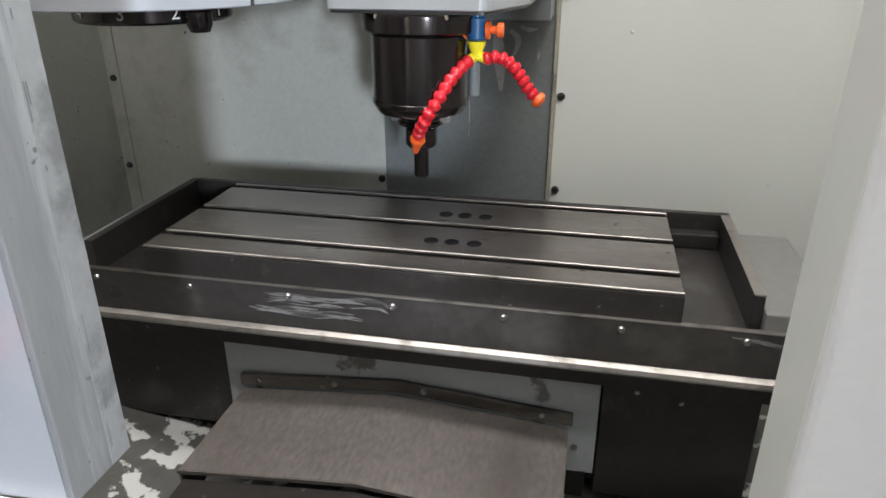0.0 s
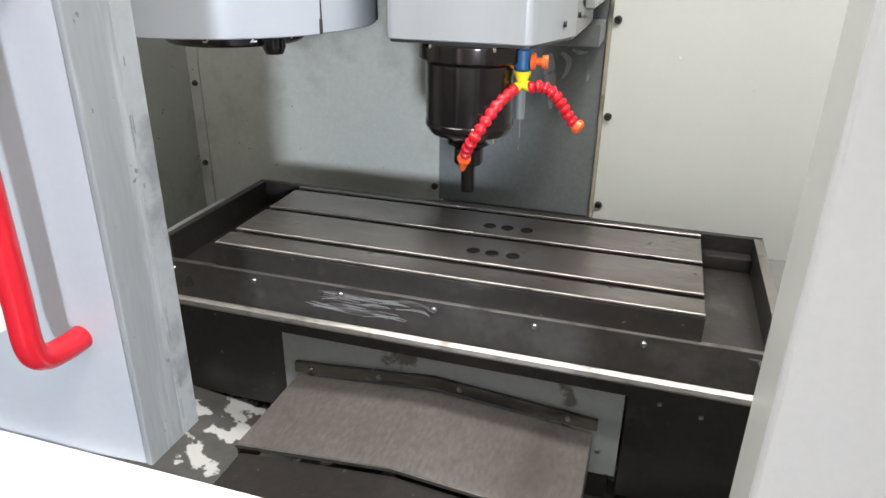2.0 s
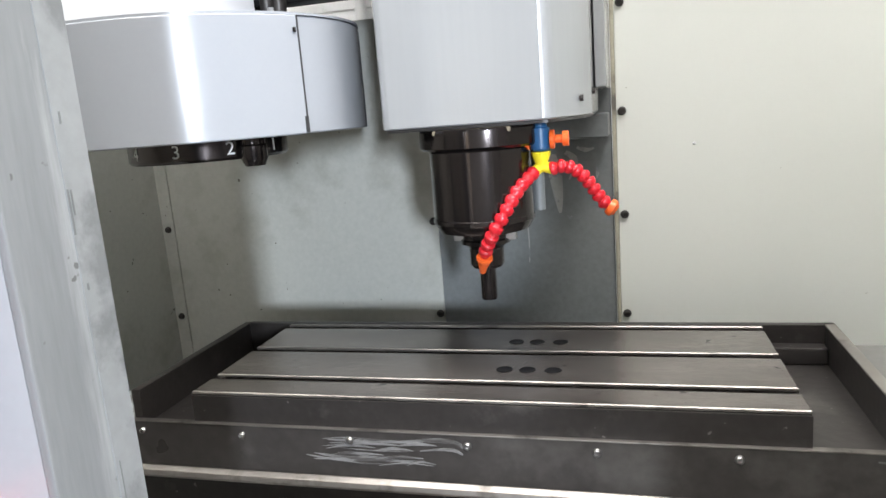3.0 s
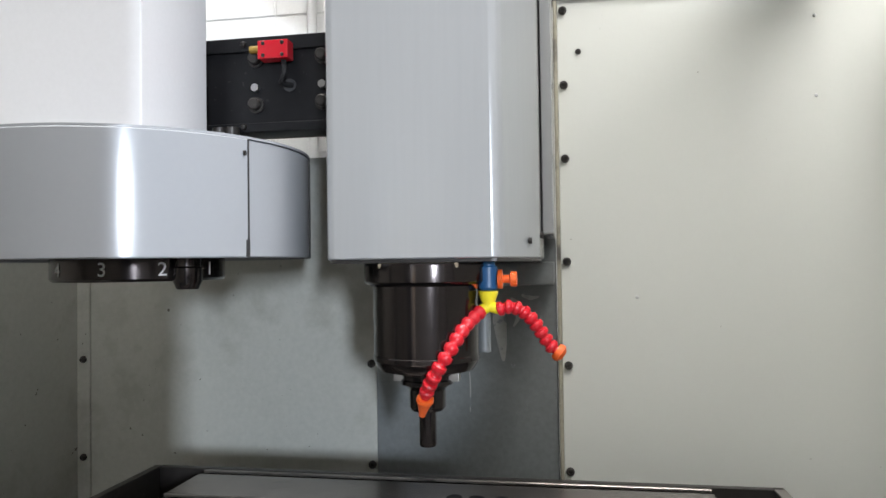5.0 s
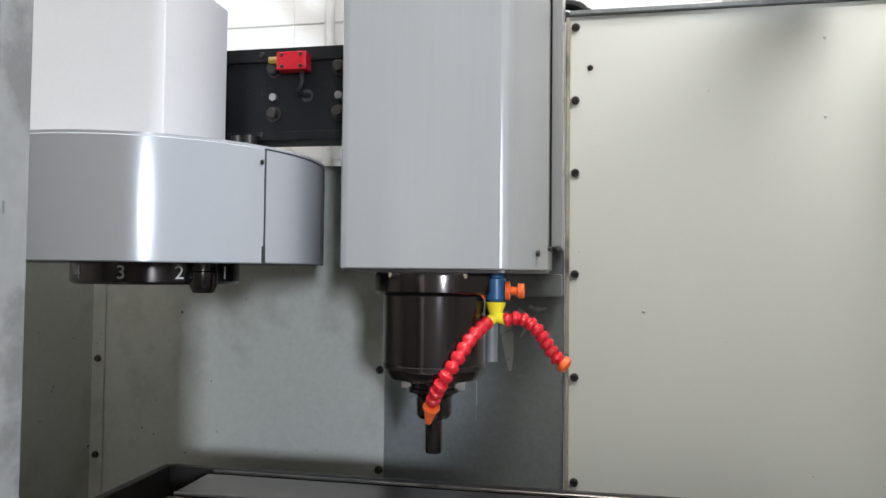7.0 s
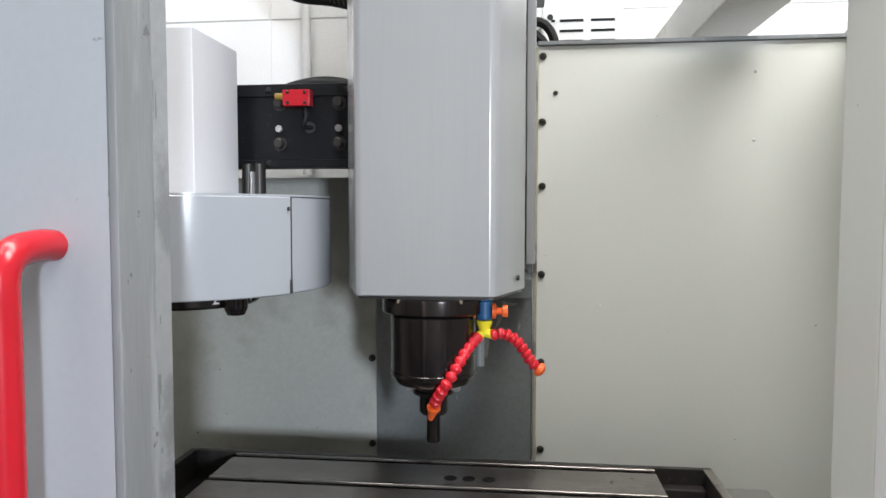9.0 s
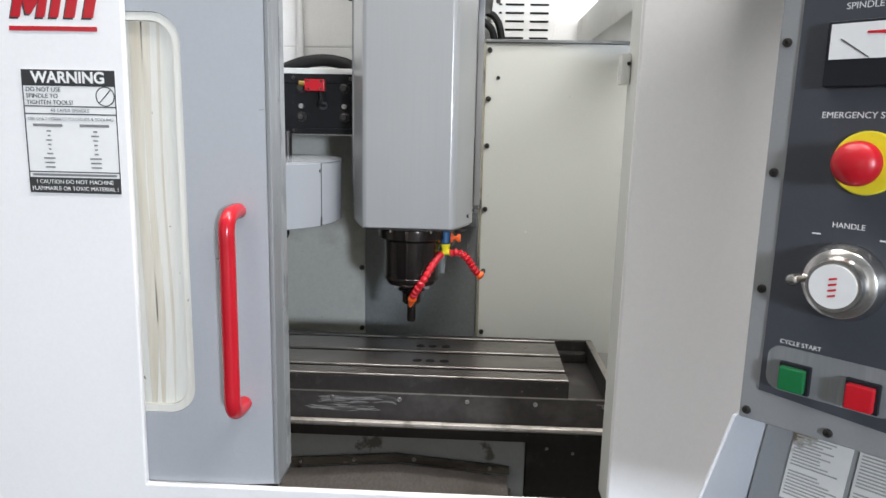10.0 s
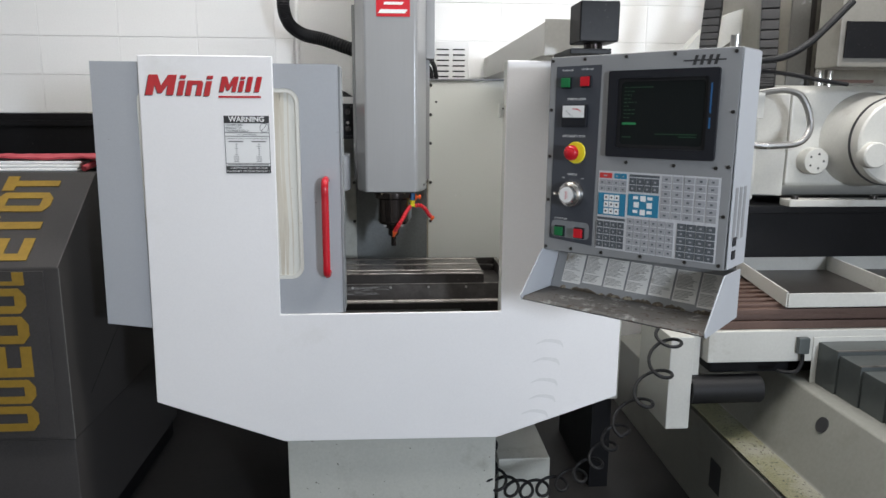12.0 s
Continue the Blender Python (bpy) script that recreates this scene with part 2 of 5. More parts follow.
M["chips"] = material("yellow_green_chips", (0.155, 0.15, 0.085), 0.7, vary=0.5, grain=160, bump=0.8, stain=(0.25, 0.245, 0.215), stain_scale=5, stain_from=0.45, stain_to=0.75, specks=(0.05, 0.05, 0.035), speck_scale=95, speck_from=0.62)
M["apron"] = material("wiped_oily_iron", (0.075, 0.068, 0.064), 0.30, metal=0.5, vary=0.3, grain=50, bump=0.08, stain=(0.15, 0.14, 0.13), stain_scale=7, stain_from=0.52, stain_to=0.72)
M["smear"] = material("pale_smear", (0.19, 0.186, 0.182), 0.4, vary=0.4, grain=120, bump=0.05, stain=(0.075, 0.07, 0.066), stain_scale=60, stain_from=0.46, stain_to=0.60, stretch=(0.4, 1, 2.5))
M["flake"] = material("bare_primer", (0.36, 0.36, 0.34), 0.5, vary=0.2, grain=150, bump=0.1, stain=(0.2, 0.215, 0.22), stain_scale=40, stain_from=0.55, stain_to=0.6)
# Ivory paint darkened for the shade on the mill's rear parts, with brown dirt.
M["ivory_shaded"] = material("shaded_dirty_ivory_paint", (0.20, 0.19, 0.165), 0.45, vary=0.12, grain=80, bump=0.08, stain=(0.12, 0.105, 0.085), stain_scale=5, stain_from=0.55, stain_to=0.75)
M["cover"] = material("oily_chipped_grey", (0.15, 0.148, 0.138), 0.42, vary=0.15, grain=80, bump=0.12, stain=(0.28, 0.285, 0.28), stain_scale=9, stain_from=0.62, stain_to=0.66)
M["smudge"] = material("grey_rub_mark", (0.715, 0.71, 0.705), 0.45, vary=0.06, grain=60, bump=0.02)
M["galv"] = material("galvanised_cover", (0.11, 0.122, 0.12), 0.42, metal=0.5, vary=0.12, grain=60, bump=0.05)

# ---- mesh helpers ----
ORIGIN = {}


def thing(name, at, label, category, group="", kind="", local=None):
    """An empty at the base of a thing. With local, parts are built in its own axes, else in the world's."""
    ob = new(name)
    ob.empty_display_size = 0.05
    ob.matrix_world = local if local is not None else Matrix.Translation(at)
    ORIGIN[ob.name] = Vector((0, 0, 0)) if local is not None else Vector(at)
    return tagged(ob, label, category, group, kind)


def mesh_of(name, bm, mt, shift):
    bmesh.ops.translate(bm, vec=-shift, verts=bm.verts)
    me = bpy.data.meshes.new(name)
    bm.to_mesh(me)
    bm.free()
    me.materials.append(mt)
    return me


def smooth(me, angle=35):
    """Smooth shading with sharp creases; flat faces stay flat up to their rounded edges (normals weighted by area)."""
    me.shade_smooth()
    me.set_sharp_from_angle(angle=radians(angle))
    if len(me.polygons) > 4000:
        return
    bm = bmesh.new()
    bm.from_mesh(me)
    weight = {f: f.normal * f.calc_area() for f in bm.faces}
    out = []
    for f in bm.faces:
        for lp in f.loops:
            near, todo = {f}, [f]
            while todo:
                g = todo.pop()
                for e in lp.vert.link_edges:
                    if e.smooth and g in e.link_faces:
                        for h in e.link_faces:
                            if h not in near:
                                near.add(h)
                                todo.append(h)
            total = Vector((0, 0, 0))
            for g in near:
                total += weight[g]
            out.append(total.normalized() if total.length > 1e-12 else f.normal.copy())
    bm.free()
    me.normals_split_custom_set(out)


def part(name, bm, mt, parent, label="", soft=True):
    org = ORIGIN[parent.name]
    me = mesh_of(name, bm, mt, org)
    if soft:
        smooth(me)
    ob = new(name, me)
    ob.parent = parent
    ORIGIN[ob.name] = org
    return tagged(ob, label) if label else ob


def solid(name, bm, mt, label, category="", kind="structure"):
    """A top-level mesh with its origin in the world's."""
    me = mesh_of(name, bm, mt, Vector((0, 0, 0)))
    smooth(me)
    ob = new(name, me)
    ORIGIN[ob.name] = Vector((0, 0, 0))
    return tagged(ob, label, category, "", kind)


def box(x0, x1, y0, y1, z0, z1, bevel=0.0, bm=None, seg=2):
    own = bmesh.new()
    m = Matrix.Translation(((x0 + x1) / 2, (y0 + y1) / 2, (z0 + z1) / 2)) @ Matrix.Diagonal((abs(x1 - x0), abs(y1 - y0), abs(z1 - z0), 1))
    bmesh.ops.create_cube(own, size=1, matrix=m)
    if bevel:
        bmesh.ops.bevel(own, geom=own.edges[:], offset=bevel, segments=seg, affect="EDGES", profile=0.5)
    return join(bm, own)


def join(bm, own):
    if bm is None:
        return own
    me = bpy.data.meshes.new("tmp")
    own.to_mesh(me)
    own.free()
    bm.from_mesh(me)
    bpy.data.meshes.remove(me)
    return bm


def prism(points, axis, a, b, bevel=0.0, bm=None, seg=2):
    """A polygon in the plane across axis, drawn out from a to b. Points: the other two coordinates in order."""
    own = bmesh.new()

    def put(p, w):
        return {"x": (w, p[0], p[1]), "y": (p[0], w, p[1]), "z": (p[0], p[1], w)}[axis]
    lo = [own.verts.new(put(p, a)) for p in points]
    hi = [own.verts.new(put(p, b)) for p in points]
    n = len(points)
    own.faces.new(lo)
    own.faces.new(hi[::-1])
    for i in range(n):
        own.faces.new((lo[i], hi[i], hi[(i + 1) % n], lo[(i + 1) % n]))
    bmesh.ops.recalc_face_normals(own, faces=own.faces[:])
    if bevel:
        bmesh.ops.bevel(own, geom=own.edges[:], offset=bevel, segments=seg, affect="EDGES", profile=0.5)
    return join(bm, own)


def rounded(x0, x1, z0, z1, r, n=6, corners=(1, 1, 1, 1)):
    """Outline of a rectangle; corners: bottom left, bottom right, top right, top left are rounded or not."""
    out = []
    for k, (cx, cz, a0) in enumerate(((x0, z0, 180), (x1, z0, 270), (x1, z1, 0), (x0, z1, 90))):
        if not corners[k]:
            out.append((cx, cz))
            continue
        ox, oz = cx + (r if k in (0, 3) else -r), cz + (r if k < 2 else -r)
        out += [(ox + r * math.cos(radians(a0 + 90 * i / n)), oz + r * math.sin(radians(a0 + 90 * i / n))) for i in range(n + 1)]
    return out


def turned(profile, at, axis="z", seg=40, bm=None, a0=0.0, a1=360.0):
    """A profile of (radius, height) turned about an axis through at."""
    own = bmesh.new()
    full = a1 - a0 >= 360
    rings = []
    for i in range(seg if full else seg + 1):
        a = radians(a0 + (a1 - a0) * i / seg)
        c, s = math.cos(a), math.sin(a)
        ring = []
        for r, h in profile:
            v = {"z": (r * c, r * s, h), "y": (r * c, h, r * s), "x": (h, r * c, r * s)}[axis]
            ring.append(own.verts.new(Vector(v) + Vector(at)))
        rings.append(ring)
    m = len(profile)
    for i in range(len(rings) if full else len(rings) - 1):
        p, q = rings[i], rings[(i + 1) % len(rings)]
        for k in range(m - 1):
            own.faces.new((p[k], q[k], q[k + 1], p[k + 1]))
    bmesh.ops.remove_doubles(own, verts=own.verts[:], dist=1e-6)
    bmesh.ops.recalc_face_normals(own, faces=own.faces[:])
    return join(bm, own)


def cyl(at, r, h, axis="z", seg=24, chamfer=0.0, bm=None):
    c = min(chamfer, r * 0.5)
    prof = [(0, 0), (r, 0), (r, h - c), (r - c, h), (0, h)] if c else [(0, 0), (r, 0), (r, h), (0, h)]
    return turned(prof, at, axis, seg, bm)


def curve_points(pts, n=10):
    """A smooth line through points."""
    pts = [Vector(p) for p in pts]
    out = []
    for i in range(len(pts) - 1):
        p0, p1, p2, p3 = pts[max(i - 1, 0)], pts[i], pts[i + 1], pts[min(i + 2, len(pts) - 1)]
        for k in range(n):
            t = k / n
            out.append(0.5 * ((2 * p1) + (p2 - p0) * t + (2 * p0 - 5 * p1 + 4 * p2 - p3) * t * t + (3 * p1 - p0 - 3 * p2 + p3) * t ** 3))
    return out + [pts[-1]]


def tube(pts, r, seg=12, bm=None):
    """A round tube along points; r is a number or one for each point."""
    own = bmesh.new()
    pts = [Vector(p) for p in pts]
    rs = r if isinstance(r, (list, tuple)) else [r] * len(pts)
    side = None
    rings = []
    for i, p in enumerate(pts):
        d = (pts[min(i + 1, len(pts) - 1)] - pts[max(i - 1, 0)]).normalized()
        if side is None:
            side = d.orthogonal().normalized()
        side = (side - d * side.dot(d)).normalized()
        up = d.cross(side)
        rings.append([own.verts.new(p + rs[i] * (math.cos(2 * math.pi * k / seg) * side + math.sin(2 * math.pi * k / seg) * up)) for k in range(seg)])
    for p, q in zip(rings, rings[1:]):
        for k in range(seg):
            own.faces.new((p[k], p[(k + 1) % seg], q[(k + 1) % seg], q[k]))
    own.faces.new(rings[0][::-1])
    own.faces.new(rings[-1])
    return join(bm, own)


def lettering(name, body, m, size, mt, parent, align="CENTER", bold=0.0):
    """Flat printed words as a thin mesh, at the pose m in the parent's axes."""
    cu = bpy.data.curves.new(name, "FONT")
    cu.body, cu.size, cu.align_x, cu.align_y, cu.extrude = body, size, align, "CENTER", 0.0002
    cu.offset = bold
    tmp = bpy.data.objects.new(name, cu)
    scene.collection.objects.link(tmp)
    bpy.context.view_layer.update()
    me = bpy.data.meshes.new_from_object(tmp.evaluated_get(bpy.context.evaluated_depsgraph_get()))
    bpy.data.objects.remove(tmp)
    bpy.data.curves.remove(cu)
    me.transform(m)
    me.transform(Matrix.Translation(-ORIGIN[parent.name]))
    me.materials.clear()
    me.materials.append(mt)
    ob = new(name, me)
    ob.parent = parent
    ORIGIN[ob.name] = ORIGIN[parent.name]
    return ob




def bolt_y(parent, x, y, z, r=0.006, h=0.005, mt="bolt", name="bolt"):
    """A button-head screw with a socket, facing the front."""
    prof = [(0, -h * 0.55), (r * 0.42, -h * 0.55), (r * 0.42, -h), (r * 0.7, -h * 0.95), (r * 0.95, -h * 0.5), (r, 0)]
    return part(name, turned(prof, (x, y, z), "y", 14), M[mt], parent)


def plate(outer, holes, axis, a, b, bm=None):
    """A flat sheet with openings, from a to b along axis."""
    own = bmesh.new()

    def put(p, w):
        return {"x": (w, p[0], p[1]), "y": (p[0], w, p[1]), "z": (p[0], p[1], w)}[axis]
    for loop in (outer, *holes):
        vs = [own.verts.new(put(p, a)) for p in loop]
        for i in range(len(vs)):
            own.edges.new((vs[i], vs[(i + 1) % len(vs)]))
    bmesh.ops.triangle_fill(own, use_beauty=True, use_dissolve=False, edges=own.edges[:])
    out = bmesh.ops.extrude_face_region(own, geom=own.faces[:])
    step = {"x": (b - a, 0, 0), "y": (0, b - a, 0), "z": (0, 0, b - a)}[axis]
    bmesh.ops.translate(own, vec=step, verts=[v for v in out["geom"] if isinstance(v, bmesh.types.BMVert)])
    bmesh.ops.recalc_face_normals(own, faces=own.faces[:])
    return join(bm, own)


def ribbon(points, widths, y0, y1):
    """A flat strip along a smooth line in the plane across y."""
    line = curve_points([(x, 0, z) for x, z in points], 8)
    n = len(line)
    left, right = [], []
    for i, p in enumerate(line):
        d = (line[min(i + 1, n - 1)] - line[max(i - 1, 0)]).normalized()
        f = i / (n - 1) * (len(widths) - 1)
        k = min(int(f), len(widths) - 2)
        w = widths[k] + (widths[k + 1] - widths[k]) * (f - k)
        left.append((p.x - d.z * w, p.z + d.x * w))
        right.append((p.x + d.z * w, p.z - d.x * w))
    return prism(left + right[::-1], "y", y0, y1)


# ---- the hall ----
solid("floor", box(-6, 6, -5.6, 1.3, -0.1, 0), M["concrete"], "dark stained concrete workshop floor", "floor")
solid("ceiling", box(-6, 6, -5.6, 1.3, 4.0, 4.1), M["hall"], "plain pale workshop ceiling", "ceiling")
solid("wall_west", box(-6.1, -6, -5.6, 1.3, 0, 4.0), M["hall"], "plain pale workshop side wall", "wall")
solid("wall_east", box(6, 6.1, -5.6, 1.3, 0, 4.0), M["hall"], "plain pale workshop side wall", "wall")
# Unseen wall; its doorway is added to hold the fill lamp.
solid("wall_south", plate([(-6, 0), (6, 0), (6, 4), (-6, 4)], [[(-3.4, 0.05), (-1.2, 0.05), (-1.2, 2.5), (-3.4, 2.5)], [(1.75, 1.4), (2.25, 1.4), (2.25, 2.15), (1.75, 2.15)]], "y", -5.4, -5.2),
      M["hall"], "unseen pale workshop wall with an added wide doorway and a window", "wall")
WY = 1.08
wall_north = solid("wall_north", box(-6, 6, WY + 0.0035, WY + 0.2, 0, 4.0), M["mortar"], "white painted concrete block wall", "wall")
solid("wainscot", box(-6, -0.8, WY - 0.006, WY + 0.003, 0, 1.565), M["black"], "glossy black painted lower band of the block wall", "wall")
solid("trim", box(-6, -0.8, WY - 0.022, WY - 0.0065, 1.50, 1.53, 0.004), M["black"], "black rail along the dark wall band", "trim")

# ---- the machining centre's enclosure ----
enc = thing("enclosure", (0, 0, 0), "white sheet-metal machining centre enclosure standing open", "machine enclosure")
YF = -0.447
front = part("front_panel", prism([(-0.762, 1.744), (-0.357, 1.744), (-0.362, 0.918), (0.372, 0.918), (0.377, 1.739), (0.785, 1.739), (0.787, 0.605), (0.368, 0.461), (-0.365, 0.467), (-0.781, 0.62)],
                                  "y", YF, YF + 0.012, 0.0035, seg=3), M["panel"], enc, "white front panel with a faint coil smudge")
part("jamb", prism([(0.3725, 0.90), (0.388, 0.90), (0.392, 1.738), (0.3775, 1.738)], "y", YF + 0.012, -0.372, 0.002), M["inner"], enc, "cream folded side of the opening")
part("sill_lip", box(-0.36, 0.3715, YF + 0.0122, YF + 0.0155, 0.872, 0.912, 0.001), M["panel"], enc)
# Left side wall and left back sheet have shade put into their colour.
part("side_panel", box(-0.775, -0.755, -0.36, 0.52, 0.64, 1.735, 0.003), M["inner_shaded"], enc, "oily cream inner side wall with shade in its colour")
part("side_panel", box(0.755, 0.775, YF + 0.012, 0.52, 0.64, 1.735, 0.003), M["inner"], enc, "cream inner side wall")
part("back_panel", prism([(-0.755, 0.56), (-0.157, 0.56), (-0.157, 1.460), (-0.655, 1.460), (-0.665, 1.470), (-0.665, 1.718), (-0.755, 1.718)], "y", 0.505, 0.52, 0.002), M["inner_shaded"], enc, "cream back sheet with shade in its colour")
part("back_panel", box(0.1735, 0.755, 0.505, 0.52, 0.56, 1.718, 0.002), M["inner"], enc, "cream back sheet")
part("top_rail", box(0.1735, 0.755, 0.497, 0.53, 1.7185, 1.726, 0.001), M["grey_worn_shaded"], enc, "dark thin top rail")
part("top_rail", box(-0.755, -0.665, 0.497, 0.53, 1.7185, 1.726, 0.001), M["grey_worn_shaded"], enc)
part("top_rail", box(-0.775, -0.750, -0.36, 0.497, 1.7355, 1.744, 0.001), M["grey_worn_shaded"], enc)
part("corner_flange", box(-0.755, -0.728, 0.4995, 0.5048, 0.50, 1.70, 0.001), M["inner_shaded"], enc)
part("seal", box(0.1665, 0.1735, 0.498, 0.512, 0.55, 1.715, 0.002), M["seal"], enc, "yellowed sealing strip")
for bz in (1.698, 1.568, 1.440, 1.262, 1.083, 0.902):
    bolt_y(enc, 0.1835, 0.505, bz, 0.0075, 0.007)
for bz in (1.262, 1.083, 0.902):
    bolt_y(enc, -0.1665, 0.505, bz, 0.0075, 0.007)
for bz in (1.44, 1.262, 1.086, 0.898):
    bolt_y(enc, -0.741, 0.4995, bz, 0.007, 0.006)
bolt_y(enc, 0.209, 0.505, 1.625, 0.005, 0.004)
for bx, bz in ((0.59, 1.528), (0.59, 1.66), (0.30, 1.20)):
    bolt_y(enc, bx, 0.505, bz, 0.003, 0.002, "white", "rivet")
latch = part("latch", box(0.362, 0.3755, -0.395, -0.370, 1.560, 1.605, 0.002), M["inner"], enc, "small cream latch block on the jamb")
bolt_y(latch, 0.3725, -0.396, 1.59, 0.003, 0.003)
part("chip_pan", prism([(-0.755, 0.66), (-0.30, 0.56), (0.30, 0.56), (0.755, 0.66), (0.755, 0.62), (0.30, 0.52), (-0.30, 0.52), (-0.755, 0.62)], "y", -0.43, 0.504), M["pan"], enc, "oily dark chip pan with flaking paint")
# Pedestal colour is lowered for the shade under the front panel.
part("base", box(-0.363, 0.371, -0.405, 0.50, 0.0, 0.50, 0.006), M["inner_shaded"], enc, "cream machine pedestal")

# lettering and notice on the front panel
YL = YF - 0.0015
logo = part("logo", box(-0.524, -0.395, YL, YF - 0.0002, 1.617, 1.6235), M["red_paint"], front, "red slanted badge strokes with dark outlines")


def badge_shape(pts, x0, z0, w, h):
    """A leaning flat badge shape: points in its own width and height, dark edge below and behind it."""
    for dx, dz, mt, y0, y1 in ((-0.0026, -0.0018, "ink", YF - 0.0008, YF - 0.0001), (0.0004, 0.0006, "red_paint", YF - 0.0016, YF - 0.0009)):
        at = [(x0 + u * w + 0.25 * v * h + dx, z0 + v * h + dz) for u, v in pts]
        part("stroke", prism(at, "y", y0, y1), M[mt], logo, soft=False)


BAR = [(0, 0), (1, 0), (1, 1), (0, 1)]
PEAKS = [(0, 0), (0.27, 0), (0.27, 0.52), (0.44, 0.10), (0.58, 0.10), (0.75, 0.52), (0.75, 0), (1, 0), (1, 1), (0.70, 1), (0.51, 0.46), (0.31, 1), (0, 1)]
ARCH = [(0, 0), (0.34, 0), (0.34, 0.74), (0.66, 0.74), (0.66, 0), (1, 0), (1, 0.84), (0.86, 1), (0, 1)]
badge_shape(PEAKS, -0.745, 1.624, 0.084, 0.061)
badge_shape(ARCH, -0.625, 1.623, 0.048, 0.045)
for x0, z0, w, h in ((-0.650, 1.623, 0.017, 0.045), (-0.637, 1.674, 0.017, 0.010), (-0.569, 1.622, 0.017, 0.045), (-0.556, 1.673, 0.017, 0.010),
                     (-0.464, 1.635, 0.013, 0.034), (-0.454, 1.673, 0.013, 0.008), (-0.442, 1.635, 0.015, 0.046), (-0.415, 1.635, 0.015, 0.046)):
    badge_shape(BAR, x0, z0, w, h)
badge_shape(PEAKS, -0.521, 1.635, 0.050, 0.046)

notice = part("warning_notice", box(-0.512, -0.373, YF - 0.0012, YF - 0.0001, 1.384, 1.563), M["white"], front, "white warning notice with black bands")


def ink_bar(x0, x1, z0, z1, mt="ink", lift=0.0018, name="print_bar"):
    part(name, box(x0, x1, YF - lift, YF - lift + 0.0005, z0, z1), M[mt], notice, soft=False)


ink_bar(-0.512, -0.373, 1.540, 1.563)
ink_bar(-0.512, -0.373, 1.384, 1.407)
for z in (1.510, 1.499, 1.4145):
    ink_bar(-0.512, -0.373, z, z + 0.0016)
for x in (-0.512, -0.3745):
    ink_bar(x, x + 0.0015, 1.40, 1.54)
lettering("words", "WARNING", pose(-0.4425, YF - 0.002, 1.5515, 90), 0.0225, M["white"], notice, "CENTER", 0.0006)
for k, line in enumerate(("DO NOT USE", "SPINDLE TO", "TIGHTEN TOOLS!")):
    lettering("words", line, pose(-0.507, YF - 0.002, 1.5345 - 0.0092 * k, 90), 0.0088, M["ink"], notice, "LEFT")
part("prohibition_ring", turned([(0.0128, 0), (0.0128, 0.0005), (0.0142, 0.0005), (0.0142, 0)], (-0.389, YF - 0.0018, 1.526), "y", 28), M["ink"], notice)
part("prohibition_stroke", tube([(-0.398, YF - 0.0016, 1.517), (-0.381, YF - 0.0016, 1.535)], 0.0007, 6), M["ink"], notice)
lettering("words", "40 TAPER SPINDLE", pose(-0.4425, YF - 0.002, 1.5048, 90), 0.0072, M["grey_ink"], notice)
rnd = random.Random(4)
lettering("words", "USE ONLY CORRECT PULLSTUDS & TOOLING", pose(-0.4425, YF - 0.002, 1.4925, 90), 0.0062, M["grey_ink"], notice)
for cx in (-0.478, -0.408):
    ink_bar(cx - 0.022, cx + 0.022, 1.4815, 1.4855, "grey_ink")
    for k in range(9):
        w = rnd.uniform(0.004, 0.014)
        ink_bar(cx - w + 0.004, cx + w * 0.6, 1.474 - 0.0066 * k, 1.4762 - 0.0066 * k, "grey_ink")
ink_bar(-0.506, -0.379, 1.4092, 1.4125, "grey_ink")
for z, line in ((1.4005, "! CAUTION DO NOT MACHINE"), (1.3905, "FLAMMABLE OR TOXIC MATERIAL !")):
    lettering("words", line, pose(-0.4425, YF - 0.0022, z, 90), 0.0083, M["white"], notice)

# ---- sliding door, slid open behind the front panel ----
door = thing("sliding_door", (-0.53, -0.4, 0.88), "grey sheet-metal sliding door pushed open, scuffed edge", "door")
part("door_sheet", plate([(-0.922, 0.893), (-0.786, 0.876), (-0.158, 0.920), (-0.158, 1.722), (-0.909, 1.725)], [rounded(-0.778, -0.281, 1.035, 1.648, 0.042)], "y", -0.4335, -0.4235), M["grey"], door)
part("door_edge", box(-0.1578, -0.150, -0.4345, -0.362, 0.919, 1.716, 0.002), M["grey_worn_shaded"], door, "scuffed grey folded edge with chipped paint, side shade in its colour")
# Paler strip puts the folded edge's highlight into the colour.
part("edge_strip", box(-0.1499, -0.1490, -0.386, -0.362, 0.921, 1.714), M["edge_strip"], door, "pale highlight strip along the door's inner edge")
rnd = random.Random(12)
for k in range(14):
    z, y = 0.93 + 0.77 * rnd.random(), -0.386 + rnd.uniform(0.0, 0.007)
    part("paint_chip", box(-0.1489, -0.1486, y, y + rnd.uniform(0.0006, 0.002), z, z + rnd.uniform(0.004, 0.03)), M["column"], door, "dark chipped paint", soft=False)
part("edge_fold", box(-0.172, -0.158, -0.376, -0.362, 0.919, 1.716, 0.002), M["grey_worn_shaded"], door)
part("window_frame", plate(rounded(-0.7775, -0.2815, 1.0355, 1.6475, 0.0415), [rounded(-0.766, -0.293, 1.047, 1.636, 0.034)], "y", -0.4315, -0.4236), M["pane"], door, "yellowed window gasket")
part("window_pane", box(-0.788, -0.27, -0.4233, -0.417, 1.03, 1.655), M["pane"], door, "cloudy yellowed acrylic pane with brown streaks")
